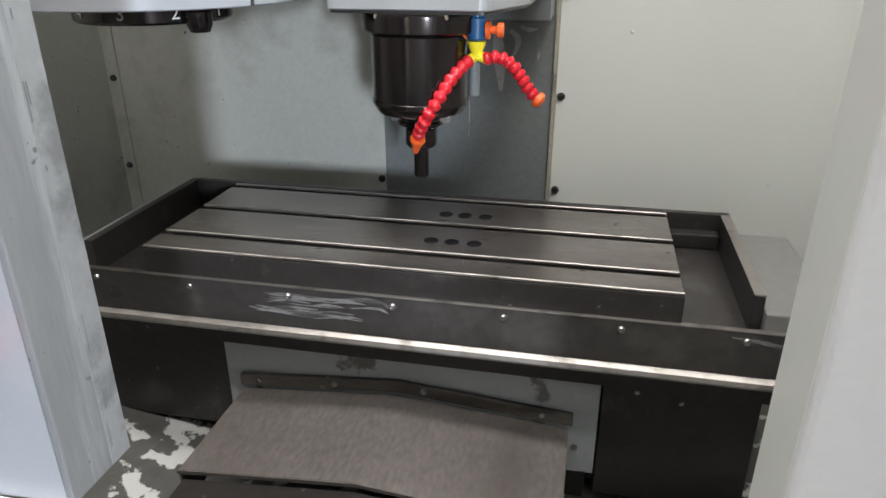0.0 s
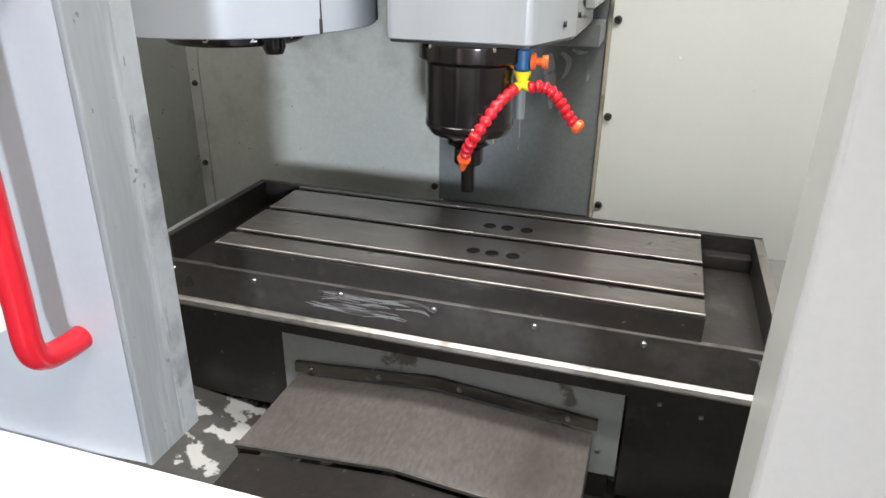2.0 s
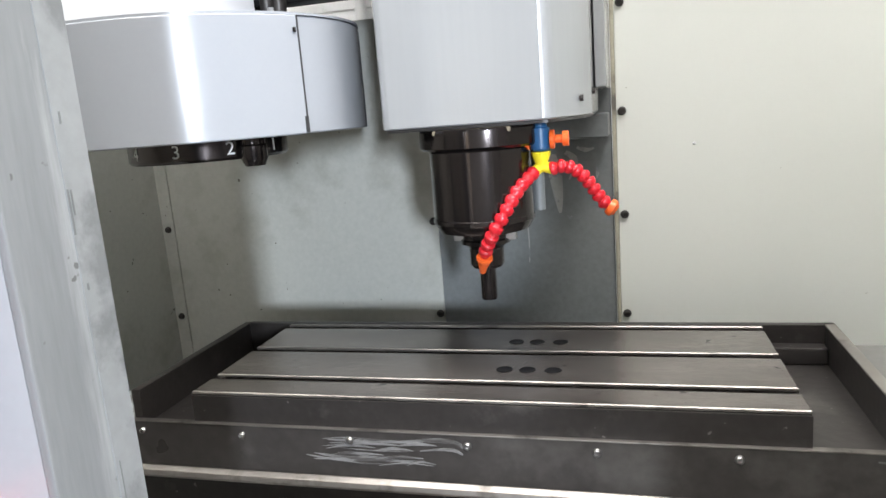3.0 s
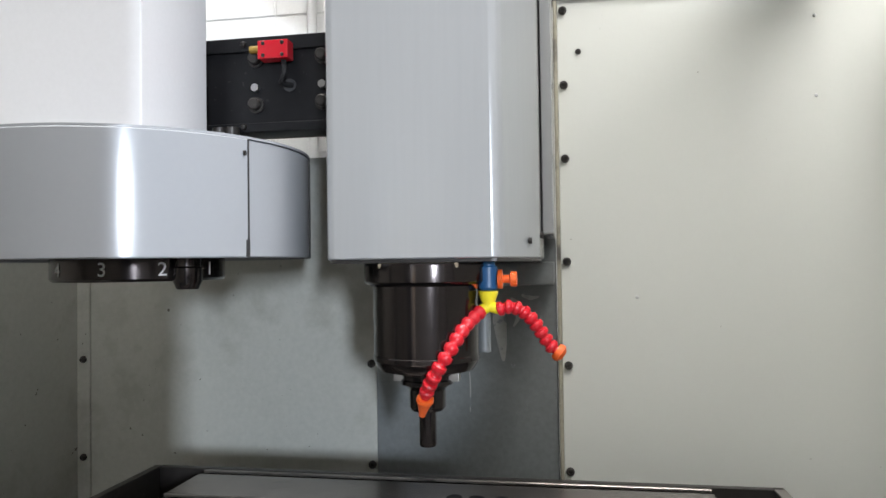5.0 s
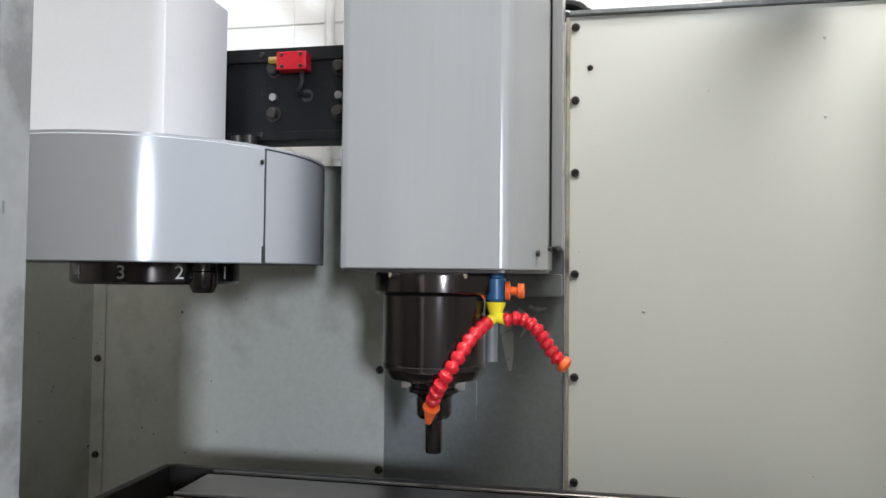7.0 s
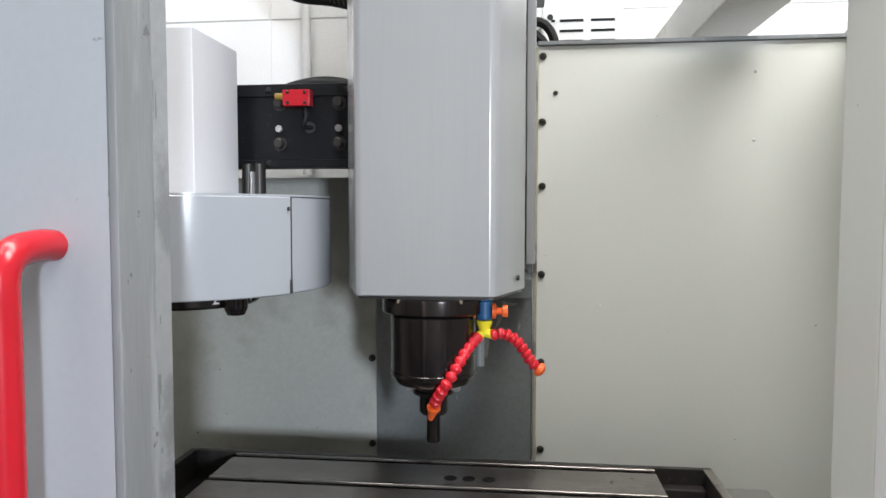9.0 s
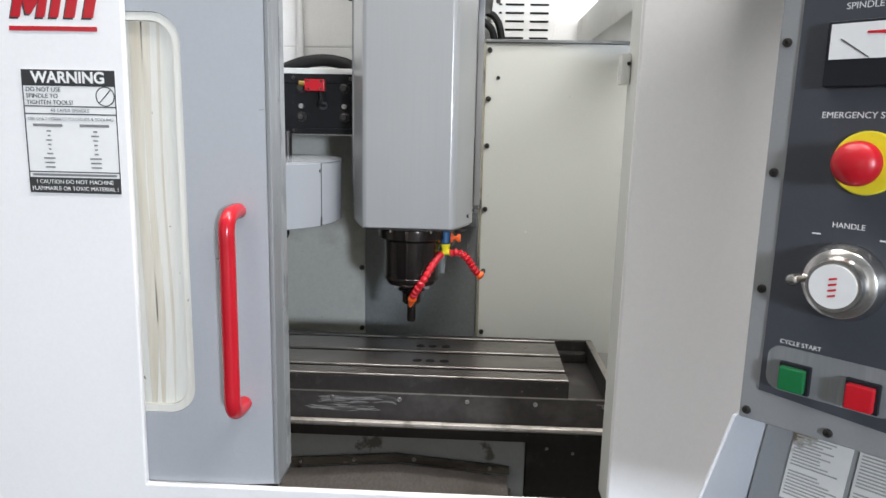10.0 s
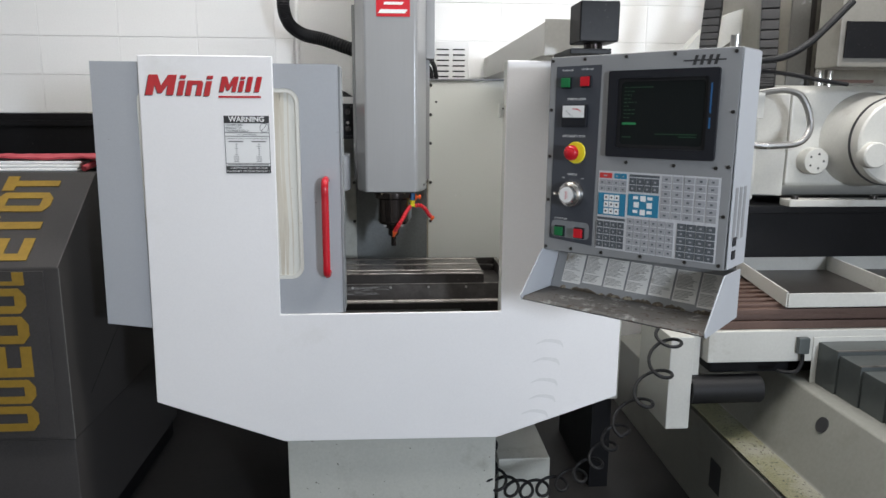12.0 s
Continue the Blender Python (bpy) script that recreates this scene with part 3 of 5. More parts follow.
for x, w in ((-0.337, 0.007), (-0.352, 0.010), (-0.318, 0.0025)):
    part("stain_streak", ribbon([(x, 1.045), (x + 0.003, 1.20), (x - 0.002, 1.40), (x + 0.001, 1.635)], (w * 0.4, w, w * 0.7, w), -0.4239, -0.4235), M["streak"], door, "brown dried coolant streak", soft=False)
hx, hy = -0.2025, -0.487
hp = curve_points([(hx, -0.4335, 1.362), (hx, -0.452, 1.3625), (hx, -0.476, 1.358), (hx, hy, 1.342), (hx, hy, 1.30), (hx, hy, 1.21), (hx, hy, 1.12), (hx, hy, 1.076), (hx, -0.476, 1.060), (hx, -0.452, 1.0555), (hx, -0.4335, 1.056)], 6)
part("handle", tube(hp, 0.0118, 16), M["red_paint"], door, "chipped red tubular pull handle")

# faint rub marks of the hanging coiled lead
for k, (x, z) in enumerate(((0.545, 0.80), (0.535, 0.735), (0.53, 0.66), (0.525, 0.60), (0.50, 0.545))):
    part("rub_mark", ribbon([(x - 0.05, z), (x - 0.015, z + 0.012), (x + 0.03, z + 0.006), (x + 0.045, z - 0.012)], (0.001, 0.005, 0.007, 0.001), YF - 0.0004, YF - 0.0001), M["smudge"], front, "faint grey rub mark", soft=False)

# ---- column sheet and way cover behind the spindle ----
col = thing("machine_column", (0, 0.6, 0), "slate-grey machine column with sliding sheet cover", "machine column")
part("column_body", box(-0.150, 0.150, 0.53, 0.95, 0.45, 2.35, 0.01), M["column"], col)
part("lower_cover", box(-0.150, 0.160, 0.5135, 0.521, 0.50, 1.02, 0.001), M["column"], col)
part("sliding_cover", box(-0.1565, 0.1655, 0.5035, 0.511, 0.875, 1.46, 0.0015), M["column"], col, "slate-grey sliding sheet with flaked paint")
for pts, w in (([(0.062, 1.195), (0.066, 1.16), (0.070, 1.12), (0.072, 1.09)], (0.006, 0.012, 0.008, 0.002)),
               ([(0.085, 1.198), (0.10, 1.185), (0.098, 1.165), (0.09, 1.15)], (0.004, 0.006, 0.004, 0.001)),
               ([(0.105, 1.205), (0.12, 1.20), (0.135, 1.202)], (0.002, 0.004, 0.001)),
               ([(0.138, 1.17), (0.139, 1.158), (0.137, 1.148)], (0.001, 0.003, 0.001)),
               ([(0.012, 1.07), (0.013, 1.04), (0.012, 1.0)], (0.0008, 0.0012, 0.0006)),
               ([(0.085, 1.085), (0.088, 1.08), (0.092, 1.084)], (0.001, 0.002, 0.001))):
    part("paint_flake", ribbon(pts, w, 0.5029, 0.5034), M["flake"], col, "flaked bare patch", soft=False)
part("cover_bracket", box(-0.14, 0.163, 0.40, 0.5030, 1.225, 1.262, 0.003), M["column"], col)

# ---- milling table ----
tab = thing("milling_table", (0, 0.15, 0.84), "oiled steel T-slot milling table with coolant trough", "milling table")
TZ = 0.95
for y0, y1 in ((0.0, 0.044), (0.060, 0.154), (0.170, 0.264)):
    bm = box(-0.37, 0.37, y0, y1, 0.905, TZ, 0.0012, seg=1)
    part("table_slab", bm, M["table"], tab)
    part("slab_edge", box(-0.37, 0.37, y0 - 0.0012, y0 + 0.0022, TZ - 0.004, TZ + 0.0006, 0.001, seg=1), M["edge"], tab, "bright worn slot edge")
part("table_slab", box(-0.37, 0.37, 0.280, 0.2875, 0.905, TZ, 0.001, seg=1), M["table"], tab)
part("slab_edge", box(-0.37, 0.37, 0.2788, 0.2822, TZ - 0.004, TZ + 0.0006, 0.001, seg=1), M["edge"], tab)
# Thin dark plate makes the front face darker than the top.
part("slab_front", box(-0.37, 0.37, -0.0040, -0.0014, 0.910, TZ - 0.0042), M["cast"], tab, "dark plate on the front face of the table")
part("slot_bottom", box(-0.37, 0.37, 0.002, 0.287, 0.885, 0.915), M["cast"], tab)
for hxx in (0.029, 0.059, 0.092):
    for hyy in (0.098, 0.206):
        part("bolt_hole", turned([(0, 0.0002), (0.0085, 0.0002), (0.0098, 0.0008), (0.0108, 0.0002)], (hxx, hyy, TZ + 0.0003), "z", 20), M["black"], tab, "dark bored hole")
for x0, x1 in ((-0.450, -0.3705), (0.3705, 0.452)):
    part("trough_floor", box(x0, x1, -0.004, 0.29, 0.880, 0.9), M["cast"], tab)
part("trough_rim", box(-0.4505, 0.466, 0.2878, 0.300, 0.862, 0.951, 0.002), M["cast"], tab)
part("trough_rim", box(-0.4645, -0.4508, -0.002, 0.300, 0.862, 0.950, 0.002), M["cast"], tab)
part("trough_rim", box(0.4523, 0.466, 0.012, 0.2876, 0.862, 0.948, 0.002), M["cast"], tab)
part("rim_top", box(0.4518, 0.4665, 0.012, 0.2995, 0.9484, 0.9510, 0.001), M["edge"], tab)
part("trough_corner", box(0.375, 0.452, 0.262, 0.2876, 0.9002, 0.925, 0.004), M["cast"], tab)
ap = part("apron", box(-0.512, 0.549, -0.0085, -0.0045, 0.846, 0.908, 0.001), M["apron"], tab, "dark oily front apron with wiped patches")
part("apron_top", box(-0.512, 0.549, -0.0095, -0.0005, 0.9082, 0.9102, 0.0008), M["edge"], tab, "brown worn apron lip")
part("apron_lip", prism([(-0.0085, 0.8458), (-0.016, 0.842), (-0.019, 0.836), (-0.016, 0.832), (0.004, 0.832), (0.004, 0.8458)], "x", -0.512, 0.550, 0.001), M["edge"], tab, "bright worn lower apron lip")
part("apron_web", box(-0.512, 0.549, 0.0045, 0.20, 0.80, 0.862), M["cast"], tab)
for k in range(7):
    bolt_y(tab, -0.449 + 0.1495 * k, -0.0085, 0.8955, 0.0052, 0.004, "steel", "apron_screw")
rnd = random.Random(31)
for k in range(34):
    x, z, n = rnd.uniform(-0.175, -0.060), rnd.uniform(0.866, 0.902), rnd.uniform(0.018, 0.045)
    bow, w = rnd.uniform(-0.003, 0.004), rnd.uniform(0.0006, 0.0022)
    z = min(max(z, 0.858), 0.900 - max(bow, 0))
    part("wipe_mark", ribbon([(x - n, z - bow), (x, z + bow * 0.6), (x + n, z)], (w * 0.2, w, w * 0.2), -0.0088 - 0.00001 * k, -0.0086), M["smear"], tab, "pale wiped smear", soft=False)
for pts, w in (([(-0.064, 0.900), (-0.035, 0.902), (-0.012, 0.898), (-0.007, 0.892)], (0.0006, 0.0020, 0.0022, 0.001)),
               ([(-0.060, 0.886), (-0.036, 0.889), (-0.018, 0.889), (-0.007, 0.884)], (0.0005, 0.0016, 0.0022, 0.0010))):
    part("wipe_mark", ribbon(pts, w, -0.0090, -0.0086), M["smear"], tab, "pale wiped smear", soft=False)
bolt_y(tab, 0.531, -0.0085, 0.8935, 0.0052, 0.004, "steel", "apron_screw")
for pts, w in (([(0.43, 0.900), (0.47, 0.896), (0.50, 0.890), (0.535, 0.886)], (0.0008, 0.003, 0.0025, 0.001)), ([(0.49, 0.868), (0.52, 0.866), (0.545, 0.868)], (0.001, 0.003, 0.002))):
    part("wipe_mark", ribbon(pts, w, -0.0089, -0.0086), M["smear"], tab, soft=False)
part("end_cover", box(0.4665, 0.548, 0.0, 0.265, 0.862, 0.931, 0.004), M["cover"], tab, "chipped grey end cover")
part("end_cover", box(0.5485, 0.590, 0.03, 0.235, 0.84, 0.900, 0.004), M["cover"], tab)
part("end_cover", box(-0.552, -0.465, 0.0, 0.285, 0.862, 0.905, 0.004), M["saddle"], tab)
part("end_housing", box(0.287, 0.500, 0.050, 0.30, 0.575, 0.80, 0.004), M["cast"], tab, "dark end housing under the table")
part("end_housing", box(-0.60, -0.297, 0.060, 0.30, 0.60, 0.80, 0.004), M["cast"], tab)
for x, z in ((0.335, 0.765), (0.395, 0.755)):
    bolt_y(tab, x, 0.050, z, 0.004, 0.003, "steel", "housing_screw")

# ---- saddle and way covers under the table ----
sad = thing("saddle", (0, 0.15, 0.56), "grey saddle casting with chipped paint under the table", "machine saddle")
part("saddle_front", box(-0.293, 0.285, 0.045, 0.052, 0.615, 0.815, 0.0015), M["saddle"], sad)
part("saddle_body", box(-0.285, 0.275, 0.0525, 0.40, 0.56, 0.799, 0.004), M["cast"], sad)


def gable(x0, x1, zs, zr, y0, y1, th, mt, name, label=""):
    mid = -0.012
    pts = [(x0, zs), (mid, zr), (x1, zs), (x1, zs - 0.06), (x1 - th, zs - 0.06), (x1 - th, zs - th), (mid, zr - th), (x0 + th, zs - th), (x0 + th, zs - 0.06), (x0, zs - 0.06)]
    return part(name, prism(pts, "y", y0, y1, 0.0012, seg=1), M[mt], sad, label)


gable(-0.262, 0.245, 0.699, 0.722, -0.158, 0.035, 0.004, "tent", "way_cover", "brushed steel gabled way cover")
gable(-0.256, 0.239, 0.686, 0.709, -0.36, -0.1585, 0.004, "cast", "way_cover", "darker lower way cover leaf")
part("cover_edge", prism([(-0.262, 0.6995), (-0.012, 0.7225), (0.245, 0.6995), (0.245, 0.6945), (-0.012, 0.7175), (-0.262, 0.6945)], "y", -0.1605, -0.1582), M["edge"], sad, "bright worn cover edge")
part("cover_flange", prism([(-0.268, 0.702), (-0.012, 0.724), (0.250, 0.702), (0.250, 0.722), (-0.012, 0.744), (-0.268, 0.722)], "y", 0.036, 0.0445, 0.001, seg=1), M["flange"], sad, "greasy flange strip of the way cover")
for x, z in ((-0.235, 0.716), (-0.11, 0.726), (0.03, 0.732), (0.205, 0.717)):
    bolt_y(sad, x, 0.036, z, 0.005, 0.004, "steel", "flange_screw")
for x, z in ((-0.206, 0.787), (0.187, 0.787), (0.255, 0.66), (0.02, 0.787)):
    bolt_y(sad, x, 0.045, z, 0.0045, 0.004, "steel", "saddle_screw")

# ---- spindle head ----
DZ = -0.014
hd = thing("spindle_head", (0.01, 0.25, 1.28), "silver-grey spindle head with black polished spindle", "spindle head")
plan = [(-0.098, 0.075), (-0.094, 0.066), (-0.086, 0.063), (0.098, 0.063), (0.107, 0.066), (0.112, 0.075), (0.148, 0.185), (0.148, 0.40), (-0.134, 0.40), (-0.134, 0.185)]
part("head_cover", prism(plan, "z", 1.281 + DZ, 2.34, 0.0015, seg=1), M["head"], hd)
# Underside plate, much darker than the cover above it.
part("head_floor", prism([(x * 0.97, 0.066 + (y - 0.063) * 0.98) for x, y in plan], "z", 1.283 + DZ - 0.006, 1.2805 + DZ), M["cast"], hd, "dark plate closing the underside")
part("side_cover", box(0.150, 0.1655, 0.25, 0.497, 1.30, 1.79, 0.003), M["head"], hd)
part("side_cover", box(-0.150, -0.136, 0.25, 0.497, 1.30, 2.0, 0.003), M["head"], hd)
part("upper_cover", box(0.150, 0.185, 0.22, 0.497, 1.7905, 2.3, 0.003), M["head"], hd)
part("felt_seal", box(-0.035, 0.06, 0.066, 0.10, 1.270 + DZ, 1.2765 + DZ, 0.002), M["rust"], hd, "greasy brown felt")
sx, sy = 0.0125, 0.115
part("spindle_flange", turned([(0, 1.276), (0.079, 1.276), (0.080, 1.273), (0.080, 1.254), (0.077, 1.251), (0.060, 1.251), (0, 1.251)], (sx, sy + 0.018, DZ), "z", 56), M["spindle"], hd)
part("spindle_nose", turned([(0.060, 1.2512), (0.0635, 1.249), (0.0635, 1.165), (0.062, 1.157), (0.057, 1.149), (0.050, 1.147), (0.0, 1.147)], (sx, sy, DZ), "z", 56), M["spindle"], hd)
part("coolant_pipe", cyl((0.079, 0.150, 1.165 + DZ), 0.008, 0.112, "z", 14), M["column"], hd, "grey pipe beside the spindle")
part("drive_key", box(sx - 0.040, sx + 0.040, sy - 0.008, sy + 0.008, 1.134 + DZ, 1.1465 + DZ, 0.001), M["steel"], hd)
part("nose_ring", turned([(0.0637, 1.160), (0.0645, 1.161), (0.0645, 1.166), (0.0637, 1.167)], (sx, sy, DZ), "z", 56), M["spindle"], hd)
part("head_plaque", box(-0.046, 0.081, 0.0612, 0.0628, 1.932, 2.03, 0.001), M["red"], hd, "red square emblem plate")
part("emblem_stripe", prism([(-0.040, 1.944), (0.062, 1.944), (0.073, 1.958), (-0.030, 1.958)], "y", 0.0602, 0.0611), M["white"], hd)
part("emblem_stripe", prism([(-0.020, 1.975), (0.052, 1.975), (0.058, 1.985), (-0.014, 1.985)], "y", 0.0602, 0.0611), M["white"], hd)
for x, y, z in ((0.136, 0.148, 1.292), (0.1483, 0.20, 1.30)):
    part("head_screw", cyl((x, y - 0.003, z + DZ + 0.01), 0.004, 0.004, "x", 10), M["bolt"], hd)

tool = thing("tool_holder", (sx, sy, 1.14 + DZ), "black tool holder with long cutter in the spindle", "tool holder")
part("holder", turned([(0, 1.1468), (0.032, 1.1468), (0.032, 1.142), (0.029, 1.1405), (0.029, 1.137), (0.032, 1.1355), (0.032, 1.131), (0.026, 1.129), (0.022, 1.124), (0.022, 1.103), (0.019, 1.099), (0, 1.099)], (sx, sy, DZ), "z", 36), M["spindle"], tool)
part("cutter", turned([(0, 1.0988), (0.0105, 1.0988), (0.0105, 1.058), (0.0095, 1.0555), (0, 1.0555)], (sx, sy, DZ), "z", 24), M["spindle"], tool)

# ---- coolant hose ----
hose = thing("coolant_hose", (0.089, 0.108, 1.20), "red segmented coolant hose with blue valve and orange nozzles", "coolant hose")
vx, vy, vz = 0.089, 0.107, 1.238
part("valve", turned([(0, 0.027), (0.008, 0.027), (0.009, 0.020), (0.0115, 0.018), (0.0115, -0.006), (0.009, -0.009), (0, -0.009)], (vx, vy, vz), "z", 18), M["blue"], hose, "blue valve body")
part("valve_ring", turned([(0.0, -0.020), (0.0115, -0.020), (0.0125, -0.0165), (0.0115, -0.013), (0, -0.013)], (vx, vy, vz + 0.004), "x", 18), M["orange"], hose, "orange valve ring")
part("valve_tap", turned([(0.0, 0.012), (0.0115, 0.012), (0.0115, 0.017), (0.005, 0.018), (0.005, 0.026), (0.009, 0.027), (0.009, 0.034), (0, 0.035)], (vx, vy, vz + 0.004), "x", 18), M["orange"], hose, "orange valve tap")
part("splitter", turned([(0, -0.010), (0.012, -0.010), (0.0115, -0.014), (0.0075, -0.024), (0.0075, -0.030), (0, -0.030)], (vx, vy, vz), "z", 18), M["yellow"], hose, "yellow splitter")
part("splitter_arm", tube([(vx - 0.014, vy - 0.003, vz - 0.037), (vx, vy, vz - 0.028), (vx + 0.014, vy - 0.002, vz - 0.031)], 0.0072, 12), M["yellow"], hose)


def bead_line(points, count, r, end):
    line = curve_points(points, 30)
    d = [0.0]
    for p, q in zip(line, line[1:]):
        d.append(d[-1] + (q - p).length)

    def along(s):
        for k in range(len(d) - 1):
            if d[k + 1] >= s:
                return line[k].lerp(line[k + 1], (s - d[k]) / max(d[k + 1] - d[k], 1e-9))
        return line[-1]
    step = d[-1] / count
    for k in range(count):
        c = along(k * step)
        e = along(min((k + 1) * step, d[-1]))
        ax = (e - c).normalized()
        pts = [c + ax * (step * f) for f in (0.0, 0.12, 0.4, 0.62, 0.8, 0.95, 1.12)]
        part("segment", tube(pts, [r * 0.80, r * 0.98, r, r * 0.90, r * 0.66, r * 0.62, r * 0.7], 14), M["red"], hose)
    ax = (line[-1] - line[-4]).normalized()
    p = line[-1]
    pts = [p + ax * f for f in end[0]]
    part("nozzle", tube(pts, end[1], 14), M["orange"], hose, "orange nozzle")


bead_line([(0.080, 0.104, 1.204), (0.066, 0.078, 1.190), (0.052, 0.056, 1.166), (0.036, 0.050, 1.140), (0.0225, 0.064, 1.118), (0.019, 0.070, 1.108)], 11, 0.0088,
          ((0.0, 0.004, 0.008, 0.022, 0.028), (0.0095, 0.0105, 0.0085, 0.005, 0.004)))
bead_line([(0.100, 0.105, 1.206), (0.116, 0.104, 1.210), (0.134, 0.106, 1.201), (0.148, 0.110, 1.183), (0.160, 0.112, 1.164), (0.167, 0.112, 1.158)], 9, 0.0088,
          ((0.0, 0.003, 0.007, 0.011), (0.009, 0.0105, 0.0105, 0.006)))

# ---- tool carousel ----
CX, CY = -0.384, 0.141
car = thing("tool_carousel", (CX, CY, 1.25), "pale grey drum-shaped tool changer cover with motor box", "tool changer")
drum = [(0.2215, 1.409), (0.2255, 1.409), (0.227, 1.4075), (0.227, 1.2725), (0.2255, 1.271), (0.2215, 1.271), (0.2215, 1.409)]
part("drum_cover", turned(drum, (CX, CY, 0), "z", 72, None, 27, 333.3), M["carousel"], car)
part("drum_shutter", turned([(r - 0.0028, z - 0.0005 if z > 1.3 else z + 0.0005) for r, z in drum], (CX, CY, 0), "z", 18, None, -26.2, 26.5), M["carousel"], car, "curved shutter with a dark seam")
part("drum_top", turned([(0, 1.4092), (0.2255, 1.4092), (0.2255, 1.412), (0, 1.412)], (CX, CY, 0), "z", 72), M["carousel"], car)
part("drum_inside", turned([(0, 1.285), (0.2205, 1.285), (0.2205, 1.289), (0, 1.289)], (CX, CY, 0), "z", 72), M["black"], car, "black inside of the drum")
ring = part("number_ring", turned([(0, 1.244), (0.105, 1.244), (0.1085, 1.2475), (0.1085, 1.2848), (0, 1.2848)], (CX, CY, 0), "z", 64), M["spindle"], car, "glossy black numbered ring")
for digit, ang in (("5", -152), ("4", -116), ("3", -80), ("2", -44), ("1", -8)):
    m = Matrix.Translation((CX, CY, 0)) @ Matrix.Rotation(radians(ang + 90), 4, "Z") @ pose(0, -0.1092, 1.2585, 90)
    lettering("digit", digit, m, 0.024, M["white"], ring)
a = radians(-30)
px, py = CX + 0.118 * math.cos(a), CY + 0.118 * math.sin(a)
part("tool_grip", turned([(0, 1.2848), (0.016, 1.2848), (0.016, 1.262), (0.0175, 1.260), (0.0175, 1.244), (0.013, 1.234), (0, 1.234)], (px, py, 0), "z", 20), M["spindle"], car, "black collet nut hanging from the ring")
part("motor_box", prism([(-0.596, 0.08), (-0.342, 0.08), (-0.342, 0.245), (-0.596, 0.245)], "z", 1.4125, 1.662, 0.003), M["motor"], car, "pale motor housing box")
bm = box(0.2255, 0.2276, -0.0011, 0.0011, 1.272, 1.4085)
box(0.2250, 0.2278, -0.0035, 0.0015, 1.272, 1.292, 0, bm)
bmesh.ops.transform(bm, matrix=Matrix.Translation((CX, CY, 0)) @ Matrix.Rotation(radians(-26.45), 4, "Z"), verts=bm.verts)
part("seam", bm, M["ink"], car, "dark seam with a chipped notch", soft=False)
for sz in (1.392,):
    part("shutter_screw", turned([(0, 0), (0.003, 0), (0.003, 0.002), (0, 0.002)], (CX + 0.2275 * math.cos(radians(-28)), CY + 0.2275 * math.sin(radians(-28)), sz), "x", 8), M["bolt"], car)
for x in (-0.315, -0.335):
    part("guide_pin", cyl((x, 0.27, 1.412), 0.011, 0.06, "z", 14), M["bolt"], car)
part("link_rod", cyl((-0.325, 0.262, 1.418), 0.006, 0.04, "z", 10), M["steel"], car)

sl = thing("slide_plate", (-0.36, 0.30, 1.46), "black tool changer slide plate with bolts", "slide plate")
part("plate", box(-0.60, -0.152, 0.285, 0.33, 1.466, 1.612, 0.003), M["black"], sl)
part("rail", box(-0.60, -0.152, 0.279, 0.2848, 1.590, 1.612, 0.002), M["black"], sl)
part("rail", box(-0.56, -0.152, 0.279, 0.2848, 1.466, 1.480, 0.002), M["black"], sl)
part("rear_bracket", box(-0.60, -0.17, 0.3302, 0.52, 1.50, 1.58, 0.003), M["black"], sl)
for x in (-0.282, -0.175):
    for z, r in ((1.578, 0.0125), (1.508, 0.0125)):
        b = part("cap_screw", turned([(0, -0.015), (r * 0.55, -0.015), (r * 0.72, -0.013), (r * 0.72, -0.003), (r, -0.003), (r, 0)], (x, 0.285, z), "y", 20), M["bolt"], sl)
    part("set_screw", cyl((x, 0.277, 1.534), 0.006, 0.008, "y", 14), M["steel"], sl)
part("bore", cyl((-0.228, 0.2835, 1.536), 0.010, 0.002, "y", 18), M["ink"], sl)
for x, z in ((-0.30, 1.601), (-0.158, 1.601), (-0.30, 1.474), (-0.595, 1.601), (-0.595, 1.474)):
    bolt_y(sl, x, 0.279, z, 0.005, 0.005)


def limit_switch(x, side):
    sw = thing("limit_switch", (x, 0.27, 1.57), "red limit switch with brass cable gland", "limit switch", "slide plate switches")
    part("switch_body", box(x - 0.024, x + 0.024, 0.255, 0.2785, 1.570, 1.598, 0.002), M["red_paint"], sw)
    part("gland", cyl((x + (0.024 if side > 0 else -0.040), 0.267, 1.588), 0.006, 0.016, "x", 12), M["gold"], sw)
    for dx in (-0.015, 0.015):
        for dz in (1.575, 1.593):
            bolt_y(sw, x + dx, 0.255, dz, 0.003, 0.002)
    part("cable", tube(curve_points([(x + 0.012, 0.268, 1.570), (x + 0.016, 0.262, 1.55), (x + 0.008, 0.270, 1.537), (x + 0.02, 0.284, 1.536)], 6), 0.004, 8), M["rubber"], sw)


limit_switch(-0.243, -1)
limit_switch(-0.61, 1)

# ---- pendant control console ----
con = thing("control_console", (0, 0, 0), "grey swivelling control console with screen and keypad", "control console", local=pose(0.459, -0.725, 0, 0, 0, -45))
part("housing", prism([(-0.012, 1.184), (0.508, 1.197), (0.512, 1.729), (-0.008, 1.727)], "y", 0.0, 0.130, 0.003), M["console"], con)
part("top_pin", cyl((0.468, 0.07, 1.7295), 0.012, 0.032, "z", 18), M["steel"], con, "bright steel pin on top")
part("side_cover", prism([(0.002, 1.20), (0.128, 1.20), (0.128, 1.725), (0.002, 1.725)], "x", 0.5125, 0.5145), M["console_side"], con, "pale side of the console")
YC = -0.0005


